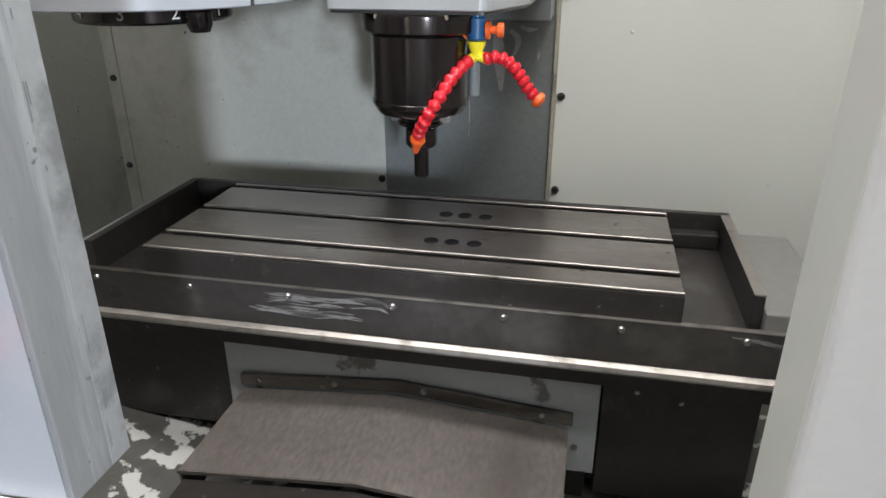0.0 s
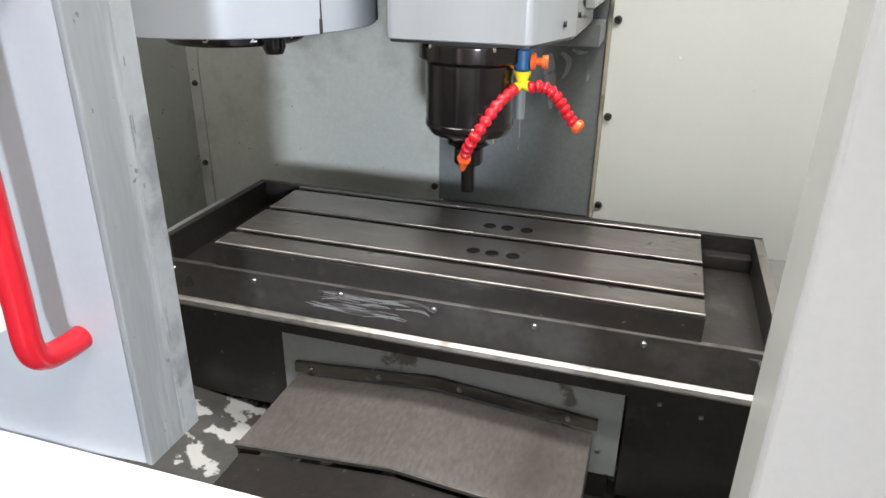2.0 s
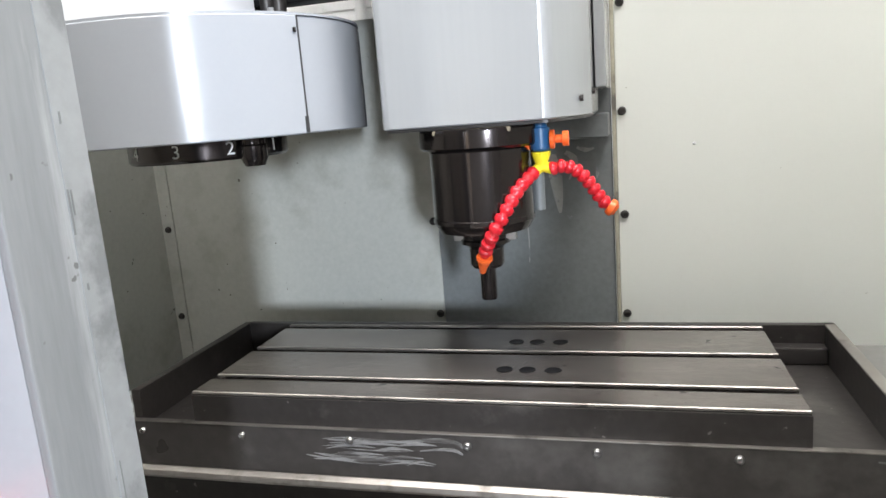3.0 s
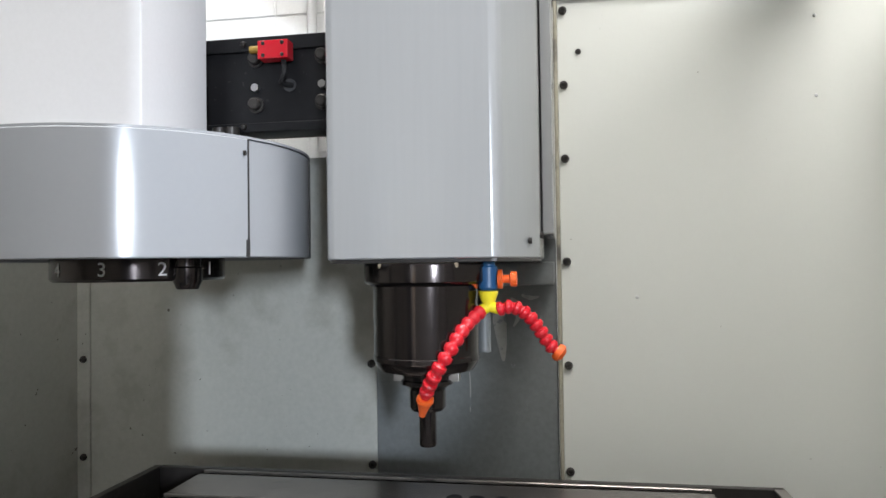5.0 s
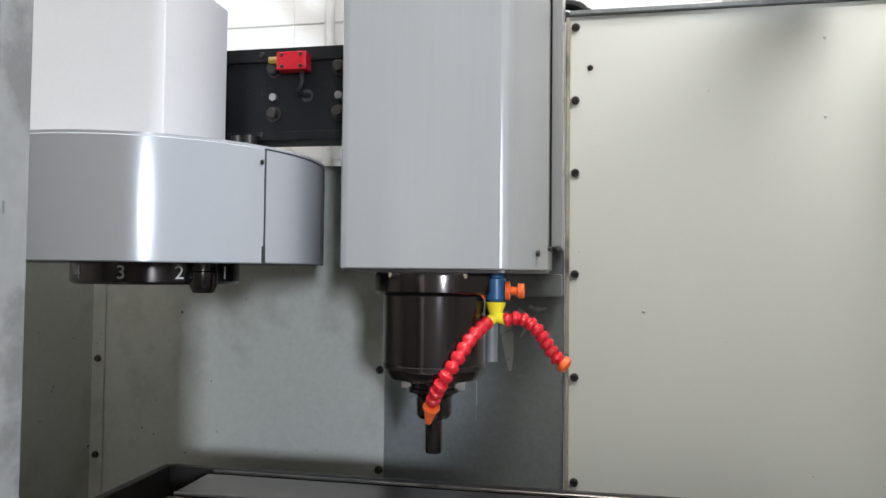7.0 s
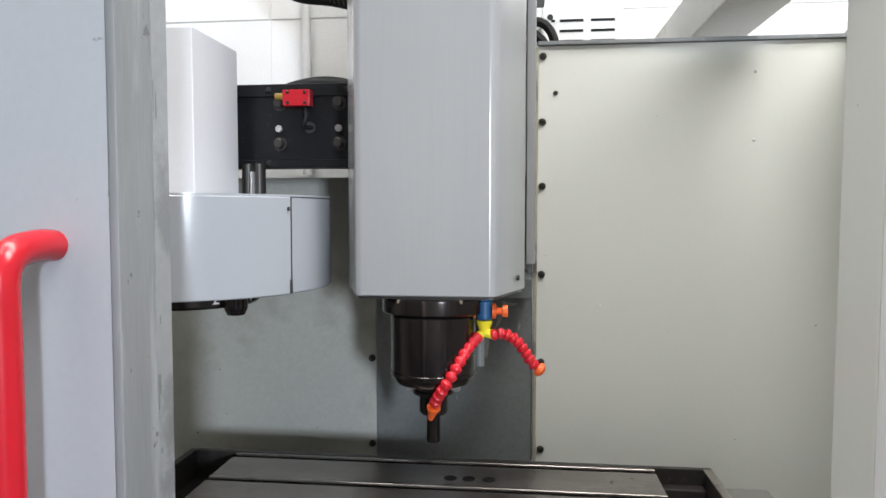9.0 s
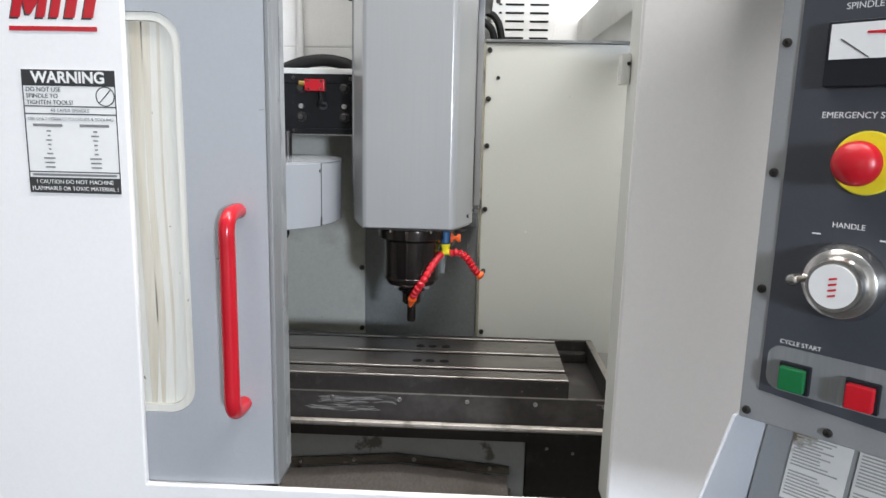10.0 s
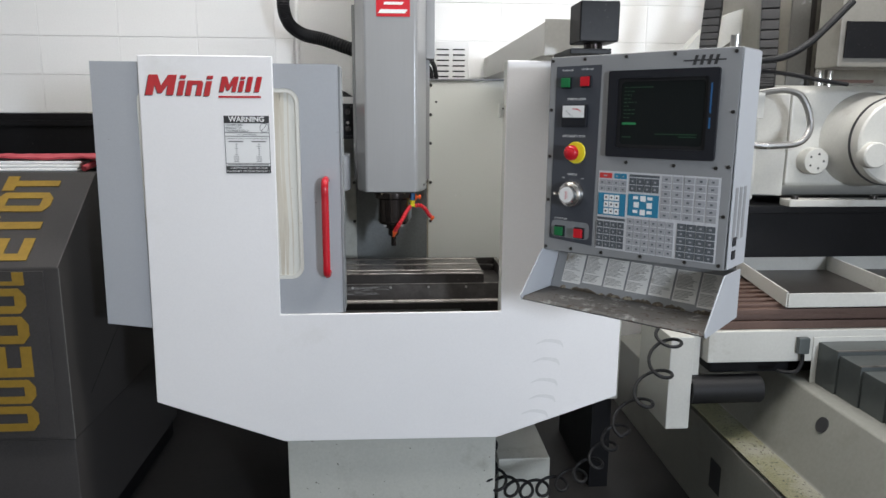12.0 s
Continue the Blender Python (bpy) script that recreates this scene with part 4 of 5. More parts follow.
def on_panel(name, x0, x1, z0, z1, out, mt, parent, label="", bevel=0.0, into=YC):
    return part(name, box(x0, x1, -out, into, z0, z1, bevel), M[mt], parent, label, soft=bevel > 0)


dark = part("side_overlay", prism([(0.008, 1.222), (0.145, 1.214), (0.152, 1.702), (0.014, 1.701)], "y", -0.0018, YC), M["overlay"], con, "dark grey control overlay", soft=False)
bez = part("screen_bezel", plate(rounded(0.178, 0.466, 1.463, 1.684, 0.006), [rounded(0.204, 0.442, 1.487, 1.664, 0.008)], "y", -0.010, YC), M["bezel"], con, "black screen bezel")
part("inner_bezel", plate(rounded(0.2042, 0.4418, 1.4872, 1.6638, 0.008), [rounded(0.214, 0.433, 1.496, 1.656, 0.010)], "y", -0.005, YC), M["rubber"], con)
scr = part("screen", box(0.2135, 0.4335, -0.003, YC, 1.4955, 1.6565), M["screen"], con, "dark screen with faint green text")
rnd = random.Random(11)
for k in range(9):
    x, z = 0.222, 1.640 - 0.0095 * k
    for j in range(rnd.choice((2, 3, 3, 4))):
        w = rnd.uniform(0.004, 0.011)
        part("text_run", box(x, x + w, -0.0036, -0.0031, z, z + 0.0026), M["dim_green"], scr, soft=False)
        x += w + 0.003
part("text_line", box(0.219, 0.258, -0.0036, -0.0031, 1.547, 1.5525), M["glow"], scr, soft=False)
for x0, x1, z in ((0.31, 0.418, 1.523), (0.372, 0.418, 1.517), (0.22, 0.245, 1.514), (0.24, 0.30, 1.640)):
    part("text_line", box(x0, x1, -0.0036, -0.0031, z, z + 0.0028), M["dim_green"], scr, soft=False)
for z0, z1 in ((1.577, 1.648), (1.540, 1.566)):
    part("bezel_label", box(0.4475, 0.4515, -0.0106, -0.0101, z0, z1), M["blue"], bez, soft=False)
# two slanted emblem strokes above the screen
for x0 in (0.395, 0.412, 0.430, 0.446):
    part("emblem_stroke", prism([(x0, 1.691), (x0 + 0.008, 1.691), (x0 + 0.014, 1.714), (x0 + 0.006, 1.714)], "y", -0.001, YC), M["ink"], con, soft=False)
part("emblem_stroke", box(0.372, 0.475, -0.001, YC, 1.700, 1.7035), M["ink"], con, soft=False)


def push_button(x, z, mt, s=0.0125):
    b = part("button_base", box(x - s - 0.003, x + s + 0.003, -0.008, -0.0019, z - s - 0.003, z + s + 0.003, 0.0015), M["bezel"], dark)
    c = part("push_button", box(x - s, x + s, -0.017, -0.0081, z - s, z + s, 0.002), M[mt], dark, mt + " push button")
    return c


push_button(0.050, 1.657, "green")
push_button(0.109, 1.659, "red")
push_button(0.044, 1.246, "green")
push_button(0.107, 1.246, "red")
part("worn_patch", prism(rounded(0.014, 0.136, 1.228, 1.276, 0.014), "y", -0.0022, -0.0019), M["grey_worn_shaded"], dark, "worn bare patch round the buttons", soft=False)
for body, x, z, s in (("POWER ON", 0.050, 1.690, 0.0065), ("POWER OFF", 0.110, 1.691, 0.0065), ("SPINDLE LOAD", 0.080, 1.613, 0.0085), ("EMERGENCY STOP", 0.076, 1.513, 0.0085), ("HANDLE", 0.076, 1.408, 0.0075), ("CYCLE START", 0.045, 1.281, 0.0065)):
    lettering("words", body, pose(x, -0.0021, z, 90), s, M["white"], dark)
for x, w in ((0.048, 0.004), (0.108, 0.004), (0.112, 0.001)):
    part("handle_sign", box(x - w, x + w, -0.0023, -0.0019, 1.397, 1.3985), M["white"], dark, soft=False)
met = part("load_meter", box(0.041, 0.118, -0.014, -0.0019, 1.539, 1.599, 0.002), M["bezel"], dark, "black spindle load meter")
part("meter_face", box(0.045, 0.112, -0.0150, -0.0141, 1.564, 1.596), M["white"], met, "white meter dial", soft=False)
part("meter_scale", prism([(0.076, 1.586), (0.090, 1.585), (0.102, 1.580), (0.102, 1.582), (0.090, 1.588), (0.076, 1.588)], "y", -0.0156, -0.0151), M["red"], met, soft=False)
part("meter_needle", tube([(0.079, -0.0156, 1.565), (0.055, -0.0156, 1.582)], 0.0005, 6), M["ink"], met)
part("stop_collar", turned([(0, 0), (0.030, 0), (0.030, -0.0025), (0.0285, -0.004), (0, -0.004)], (0.085, -0.002, 1.469), "y", 40), M["yellow"], dark, "yellow emergency stop collar")
part("stop_button", turned([(0.012, -0.004), (0.012, -0.014), (0.0165, -0.016), (0.021, -0.020), (0.0205, -0.028), (0.017, -0.033), (0.010, -0.036), (0, -0.037)], (0.083, -0.002, 1.469), "y", 36), M["red"], dark, "red mushroom emergency stop button")
kb = part("jog_wheel", turned([(0.037, 0), (0.0385, -0.004), (0.0375, -0.008), (0.034, -0.018), (0.0325, -0.020), (0.0270, -0.022), (0.0255, -0.030), (0.0245, -0.033), (0, -0.033)], (0.079, -0.002, 1.354), "y", 48), M["chrome"], dark, "satin aluminium jog wheel")
part("wheel_badge", cyl((0.079, -0.0366, 1.354), 0.021, 0.0015, "y", 32), M["white"], kb)
for k in range(4):
    part("badge_stroke", prism([(0.0755, 1.343 + 0.0055 * k), (0.0825, 1.345 + 0.0055 * k), (0.0825, 1.347 + 0.0055 * k), (0.0755, 1.345 + 0.0055 * k)], "y", -0.0372, -0.0367), M["red"], kb, soft=False)
part("crank_knob", turned([(0, -0.010), (0.0045, -0.010), (0.0045, -0.026), (0.006, -0.028), (0.006, -0.034), (0.004, -0.037), (0, -0.038)], (0.042, -0.002, 1.354), "y", 18), M["chrome"], kb)

# membrane keypad: separate keys in blocks
pad = on_panel("keypad", 0.158, 0.486, 1.211, 1.424, 0.0014, "pad", con, "pale membrane keypad")


def keys(x0, z1, cols, rows, dx, dz, w, h, mt):
    for i in range(cols):
        for j in range(rows):
            x, z = x0 + dx * i, z1 - dz * j
            part("key", box(x, x + w, -0.0032, -0.0015, z - h, z), M[mt], pad, soft=False)
            part("key_print", box(x + w * 0.34, x + w * 0.62, -0.0035, -0.0033, z - h * 0.66, z - h * 0.38), M["key_dark" if mt in ("key_light", "white") else "key_light"], pad, soft=False)


keys(0.162, 1.419, 1, 1, 0, 0, 0.036, 0.014, "key_red")
keys(0.205, 1.419, 2, 1, 0.0185, 0, 0.0165, 0.014, "key_blue")
keys(0.162, 1.401, 4, 2, 0.0202, 0.0165, 0.0175, 0.0145, "key_light")
part("key_block", box(0.160, 0.240, -0.0026, -0.0015, 1.305, 1.365), M["key_blue"], pad, "blue jog key block", soft=False)
for i in range(3):
    for j in range(3):
        x, z = 0.178 + 0.0155 * i, 1.361 - 0.0185 * j
        part("key", box(x, x + 0.0135, -0.0036, -0.0027, z - 0.0155, z), M["white"], pad, soft=False)
        part("key_print", box(x + 0.004, x + 0.009, -0.0039, -0.0037, z - 0.010, z - 0.005), M["ink"], pad, soft=False)
for x in (0.1625, 0.2255):
    for j in range(3):
        z = 1.361 - 0.0185 * j
        part("key", box(x, x + 0.0115, -0.0036, -0.0027, z - 0.0155, z), M["key_blue"], pad, soft=False)
part("key_title", box(0.160, 0.242, -0.0026, -0.0015, 1.292, 1.299), M["key_dark"], pad, soft=False)
keys(0.160, 1.288, 4, 4, 0.0205, 0.0185, 0.0178, 0.016, "key_dark")
part("key_title", box(0.248, 0.331, -0.0026, -0.0015, 1.4125, 1.419), M["key_dark"], pad, soft=False)
keys(0.249, 1.410, 4, 2, 0.0208, 0.019, 0.0185, 0.017, "key_dark")
part("key_block", box(0.2475, 0.332, -0.0026, -0.0015, 1.310, 1.368), M["key_blue"], pad, "blue cursor key block", soft=False)
for x, z in ((0.2825, 1.3645), (0.2645, 1.3475), (0.3005, 1.3475), (0.2825, 1.3285)):
    part("key", box(x, x + 0.0145, -0.0036, -0.0027, z - 0.0145, z), M["white"], pad, soft=False)
for x, z in ((0.262, 1.3625), (0.3015, 1.3625), (0.262, 1.3265), (0.3015, 1.3265)):
    part("key_print", box(x, x + 0.014, -0.0030, -0.0027, z - 0.008, z), M["white"], pad, soft=False)
keys(0.338, 1.420, 5, 6, 0.0295, 0.0185, 0.0245, 0.016, "key_light")
keys(0.248, 1.303, 6, 5, 0.0218, 0.0182, 0.0185, 0.0155, "key_light")
keys(0.386, 1.303, 4, 5, 0.0245, 0.0182, 0.0222, 0.016, "key_dark")
for u, v in ((0.001, 1.717), (0.1, 1.718), (0.22, 1.719), (0.35, 1.720), (0.497, 1.719), (0.0, 1.584), (0.0, 1.455), (0.0, 1.332), (-0.003, 1.195), (0.08, 1.197), (0.175, 1.199), (0.29, 1.203), (0.41, 1.205), (0.495, 1.208), (0.50, 1.58), (0.50, 1.45), (0.497, 1.33), (0.235, 1.449), (0.365, 1.447), (0.470, 1.446)):
    part("panel_screw", turned([(0, -0.0015), (0.002, -0.0015), (0.002, -0.003), (0.0042, -0.0025), (0.0048, 0)], (u, YC, v), "y", 12), M["bolt"], con)

# ledge below the console with its wings and instruction sheets
part("ledge", prism([(0.105, 1.060), (0.105, 1.068), (-0.095, 1.062), (-0.103, 1.055), (-0.095, 1.050)], "x", -0.012, 0.510, 0.0012, seg=1), M["ledge"], con, "rusty worn ledge under the keypad")
part("ledge_back", prism([(0.045, 1.0665), (0.051, 1.0665), (0.101, 1.186), (0.095, 1.186)], "x", -0.010, 0.508), M["console"], con)
rnd = random.Random(21)
for k in range(30):                                 # dirt caked on the foot of the back sheet
    x, w, z = rnd.uniform(0.02, 0.47), rnd.uniform(0.010, 0.022), 1.069 + rnd.uniform(0, 0.006)
    bm = prism([(x - w, 1.066), (x + w, 1.066), (x + w * 0.7, z), (x + w * 0.1, z + 0.003), (x - w * 0.6, z - 0.001)], "y", -0.0019, -0.0017)
    for v in bm.verts:
        v.co.y += 0.045 + (v.co.z - 1.0665) * 0.4184
    part("rust_stain", bm, M["crumb"], con, soft=False)
for x0, x1 in ((-0.0165, -0.0125), (0.5105, 0.5145)):
    part("wing", prism([(0.110, 1.056), (-0.102, 1.050), (-0.108, 1.066), (-0.004, 1.186), (0.110, 1.186)], "x", x0, x1, 0.001, seg=1), M["console_side"], con, "pale grey ledge wing")
th = math.atan2(0.051, 0.1215)
rnd = random.Random(7)
for k in range(7):
    x0, w = 0.022 + 0.068 * k, 0.062
    z0, z1 = 1.080 + rnd.uniform(0, 0.012), 1.166

    def on_back(z):
        return 0.045 + (z - 1.0665) * 0.4184
    sheet = part("instruction_sheet", prism([(on_back(z0) - 0.0012, z0), (on_back(z1) - 0.0012, z1), (on_back(z1) - 0.0004, z1), (on_back(z0) - 0.0004, z0)], "x", x0, x0 + w), M["paper"], con, "stained printed instruction sheet", soft=False)
    for j in range(26):
        z = z1 - 0.005 - 0.0034 * j - (0.004 if j > 12 else 0)
        if z < z0 + 0.004:
            break
        y = on_back(z) - 0.0016
        part("print_bar", box(x0 + 0.003, x0 + 0.003 + w * rnd.uniform(0.45, 0.88), y, y + 0.0004, z, z + 0.0017), M["faint_ink"], sheet, soft=False)
for x, z0 in ((0.5148, 1.255), (0.5148, 1.222)):
    part("side_socket", box(x, x + 0.002, 0.025, 0.050, z0, z0 + 0.022, 0.001), M["bezel"], con)
for y in (0.02, 0.05, 0.08):
    part("vent_slot", box(0.5148, 0.5155, y, y + 0.018, 1.27, 1.40), M["console"], con)

# support arm for the console
arm = thing("console_arm", (0.70, 0.3, 1.75), "pale grey square console support arm on the enclosure", "support arm")
part("beam", prism([(0.495, 1.757), (0.612, 1.757), (0.612, 1.860), (0.495, 1.860)], "y", -0.45, 1.079, 0.004), M["ivory"], arm)
part("beam_cap", box(0.490, 0.617, -0.456, -0.4505, 1.752, 1.865, 0.002), M["ivory"], arm)
part("arm_tongue", box(0.52, 0.64, -0.67, -0.4565, 1.742, 1.758, 0.003), M["black"], arm)
part("post", cyl((0.602, -0.61, 1.7285), 0.027, 0.0475, "z", 28), M["spindle"], arm)
part("cap_box", box(0.545, 0.660, -0.67, -0.55, 1.7765, 1.889, 0.005), M["black"], arm, "black junction box")

# ---- things above and behind the machine ----
vent = thing("wall_grille", (0.31, 1.0, 1.75), "white slotted ventilation grille on a wall unit", "wall grille")
part("grille_body", box(0.195, 0.405, 0.985, 1.07, 1.72, 1.935, 0.004), M["white"], vent)
for j in range(6):
    for x0, w in ((0.218, 0.010), (0.240, 0.062), (0.322, 0.062)):
        part("slot", box(x0, x0 + w, 0.9835, 0.9848, 1.757 + 0.027 * j, 1.7635 + 0.027 * j), M["black"], vent, soft=False)
part("knob", cyl((0.215, 0.9835, 1.905), 0.008, 0.002, "y", 16), M["bolt"], vent)
cond = thing("conduit", (-0.48, 1.06, 1.6), "white painted wall conduit pipe", "conduit")
part("pipe", cyl((-0.475, 1.055, 1.5), 0.013, 2.5, "z", 16), M["white"], cond)
duct = thing("cable_hose", (-0.3, 0.9, 1.8), "thick black corrugated cable hose to the column", "cable hose")
path = curve_points([(-0.50, 0.80, 2.9), (-0.50, 0.80, 2.2), (-0.49, 0.80, 2.02), (-0.42, 0.79, 1.945), (-0.30, 0.74, 1.91), (-0.14, 0.66, 1.85)], 26)
part("sheath", tube(path, [0.032 if k % 2 else 0.028 for k in range(len(path))], 14), M["rubber"], duct)
duct2 = thing("cable_hose", (0.22, 0.8, 1.7), "black cable hose hanging beside the column", "cable hose")
for dx in (0.0, 0.022):
    path = curve_points([(0.14, 0.75, 1.815 + dx), (0.175 + dx, 0.75, 1.80 + dx), (0.20 + dx, 0.75, 1.755), (0.205 + dx, 0.76, 1.60)], 12)
    part("sheath", tube(path, 0.011, 10), M["rubber"], duct2)
duct3 = thing("cable_hose", (-0.35, 0.65, 1.6), "black braided cable hose arched behind the slide plate", "cable hose")
path = curve_points([(-0.62, 0.62, 1.52), (-0.50, 0.62, 1.60), (-0.36, 0.62, 1.665), (-0.24, 0.62, 1.665), (-0.13, 0.62, 1.60)], 12)
part("sheath", tube(path, 0.018, 12), M["rubber"], duct3)
tray = thing("cable_tray", (-0.3, 0.56, 1.6), "white metal cable tray behind the slide plate", "cable tray")
part("tray_face", box(-0.75, -0.16, 0.545, 0.60, 1.60, 1.645, 0.003), M["white"], tray)

# ---- grey lathe beside the enclosure ----
la = thing("lathe", (-1.6, 0, 0), "charcoal lathe cabinet with large ochre letters", "lathe")
prof = [(-0.45, 0.495), (-0.45, 1.085), (-0.10, 1.36), (0.62, 1.36), (0.62, 0.495)]
part("upper_cabinet", prism(prof, "x", -2.6, -1.055, 0.006), M["lathe"], la)
part("lower_cabinet", box(-2.6, -1.062, -0.435, 0.62, 0.10, 0.490, 0.006), M["lathe"], la)
part("plinth", box(-2.6, -1.09, -0.40, 0.62, 0.0, 0.0995), M["black"], la)
part("front_sheet", box(-2.6, -1.10, -0.456, -0.4503, 0.51, 1.075, 0.002), M["lathe"], la)
part("knob", cyl((-1.0548, 0.13, 1.12), 0.02, 0.02, "x", 16), M["bolt"], la)
part("worn_edge", box(-1.0548, -1.0535, -0.4505, -0.4465, 0.50, 1.083), M["cover"], la, "bare worn corner edge", soft=False)
part("side_seam", prism([(-0.30, 0.60), (0.05, 0.80), (0.05, 0.803), (-0.30, 0.603)], "x", -1.0548, -1.0540), M["black"], la, soft=False)


def letter_shape(kind, u0, u1, face):
    """A plain ochre block with notches where a big letter stands. Its foot is at x = -1.16, its top away from the edge."""
    a, b, m = u0, u1, (u0 + u1) / 2
    foot, top, mid = -1.160, -1.345, -1.2525
    t = (u1 - u0) * 0.30
    holes = []
    if kind == "bar":
        outer = [(foot, m - t / 1.6), (foot, m + t / 1.6), (top + 0.04, m + t / 1.6), (top + 0.04, b), (top, b), (top, a), (top + 0.04, a), (top + 0.04, m - t / 1.6)]
    elif kind == "notch":
        outer = [(foot, a), (foot, b), (-1.195, b), (-1.195, a + t), (mid + 0.012, a + t), (mid + 0.012, b), (mid - 0.022, b), (mid - 0.022, a + t), (-1.31, a + t), (-1.31, b), (top, b), (top, a)]
    else:
        outer = [(foot, a + t), (foot, b - t), (foot - 0.02, b), (top + 0.02, b), (top, b - t), (top, a + t), (top + 0.02, a), (foot - 0.02, a)]
        holes = [[(-1.195, a + t), (-1.31, a + t), (-1.31, b - t), (-1.195, b - t)]]
    bm = plate(outer, holes, "z", 0.0, 0.0025)
    bmesh.ops.transform(bm, matrix=face, verts=bm.verts)
    part("letter_block", bm, M["gold"], la, soft=False)


UPRIGHT = Matrix.Translation((0, -0.4563, 0)) @ Matrix.Rotation(radians(90), 4, "X")
SLOPE = Matrix.Translation((0, -0.452, 1.0855)) @ Matrix.Rotation(math.atan2(0.275, 0.35), 4, "X")
for kind, u0, u1 in (("ring", 0.535, 0.622), ("ring", 0.631, 0.713), ("notch", 0.723, 0.826), ("ring", 0.836, 0.927), ("ring", 0.937, 1.020), ("notch", 1.030, 1.073)):
    letter_shape(kind, u0, u1, UPRIGHT)
for kind, u0, u1 in (("notch", 0.030, 0.125), ("bar", 0.140, 0.225), ("ring", 0.247, 0.338), ("bar", 0.348, 0.420)):
    letter_shape(kind, u0, u1, SLOPE)
ra = thing("folded_cloth", (-1.35, 0.0, 1.361), "folded red and white cloth lying on the lathe", "cloth")
bm = bmesh.new()
bmesh.ops.create_grid(bm, x_segments=28, y_segments=14, size=0.5)
for v in bm.verts:
    v.co = Vector((-1.33 + v.co.x * 0.56, 0.035 + v.co.y * 0.22, 1.411 + 0.006 * noise.noise(v.co * 5) + 0.004 * noise.noise(v.co * 14)))
bmesh.ops.solidify(bm, geom=bm.faces[:], thickness=0.007)
part("red_layer", bm, M["rag"], ra)
for k in range(3):
    part("white_layer", box(-1.60, -1.125 + 0.006 * k, -0.085 + 0.004 * k, 0.12, 1.3605 + 0.0125 * k, 1.3725 + 0.0125 * k, 0.005), M["white"], ra, "folded white cloth")
part("red_fold", tube(curve_points([(-1.10, -0.09, 1.372), (-1.085, -0.03, 1.385), (-1.09, 0.05, 1.382), (-1.10, 0.11, 1.372)], 6), 0.0115, 10), M["rag"], ra)

# ---- large ivory mill beside the console ----
mill = thing("bed_mill", (1.8, 0.2, 0), "large ivory bed milling machine with brown table ways", "milling machine")
part("bed", prism([(1.235, 0.0), (1.235, 0.375), (1.36, 0.392), (1.47, 0.62), (3.6, 0.62), (3.6, 0.0)], "y", -1.25, 0.9, 0.008), M["base"], mill, "oily green-grey bed casting")
part("chip_litter", box(1.237, 1.355, -1.24, 0.0, 0.3925, 0.3945), M["chips"], mill, "yellow-green chips on the bed ledge")
nrm = Vector((-0.228, 0, 0.11)).normalized()
at = Vector((1.4445, -0.615, 0.5535))
part("cast_hole", tube([at, at + nrm * 0.010], 0.027, 24), M["ink"], mill)
part("bed_notch", box(1.2335, 1.2349, -0.36, -0.275, 0.15, 0.27), M["ink"], mill)
part("saddle_beam", box(1.128, 3.6, -0.40, 0.3, 0.700, 0.818, 0.006), M["ivory"], mill, "ivory saddle beam")
# Black block put in for the shade of the void below the beam.
part("saddle_void", box(1.20, 3.6, -0.28, 0.3, 0.62, 0.6995), M["black"], mill)
for k, z in enumerate((0.819, 0.850, 0.872)):
    part("table_way", box(1.12, 3.6, -0.385 + 0.012 * (k % 2), 0.10, z, z + (0.030 if k == 0 else 0.0215), 0.003), M["copper"], mill, "rusty brown table way")
for k in range(6):
    part("way_strip", box(1.12, 1.95, -0.36 + 0.06 * k, -0.33 + 0.06 * k, 0.894, 0.906, 0.002), M["copper"], mill)
tr = thing("chip_tray", (1.7, -0.1, 0.907), "ivory sheet tray with dark chips on the mill table", "tray")
part("tray_floor", prism([(1.40, -0.41), (2.6, -0.41), (2.6, 0.15), (1.50, 0.15)], "z", 0.9065, 0.912), M["cast"], tr)
part("tray_side", box(1.398, 2.6, -0.416, -0.4105, 0.9065, 0.958, 0.002), M["ivory"], tr)
part("tray_side", box(1.50, 1.90, 0.151, 0.157, 0.9065, 0.985, 0.002), M["ivory"], tr)
part("tray_side", prism([(1.392, -0.41), (1.399, -0.41), (1.499, 0.155), (1.492, 0.155)], "z", 0.9065, 0.963, 0.001, seg=1), M["ivory"], tr)
part("tray_side", prism([(1.895, 0.155), (1.902, 0.155), (1.842, -0.408), (1.835, -0.408)], "z", 0.9125, 0.975, 0.001, seg=1), M["ivory"], tr)
part("tray_side", box(1.91, 2.6, 0.151, 0.157, 0.9065, 0.992, 0.002), M["ivory"], tr)
part("switch", box(1.45, 1.49, -0.425, -0.4005, 0.735, 0.795, 0.004), M["galv"], mill)
part("switch_cable", tube(curve_points([(1.47, -0.415, 0.735), (1.47, -0.415, 0.70), (1.45, -0.41, 0.665), (1.40, -0.38, 0.66)], 6), 0.007, 8), M["rubber"], mill)
for k in range(6):
    y1, z1 = -0.4005 - 0.115 * k, 0.775 - 0.013 * k
    part("telescopic_cover", box(1.535 + 0.006 * k, 2.3, y1 - 0.114, y1, 0.59 - 0.012 * k, z1, 0.003), M["galv"], mill, "grey telescopic way cover")
    part("cover_rim", box(1.533 + 0.006 * k, 2.3, y1 - 0.1165, y1 - 0.106, z1 + 0.0002, z1 + 0.003), M["edge"], mill, "bright cover edge")
part("cover_flange", box(1.515, 2.3, -0.4045, -0.4003, 0.585, 0.792, 0.001), M["ivory"], mill)
part("end_box", box(0.990, 1.078, -0.40, -0.10, 0.45, 0.80, 0.006), M["ivory"], mill, "ivory drive housing")
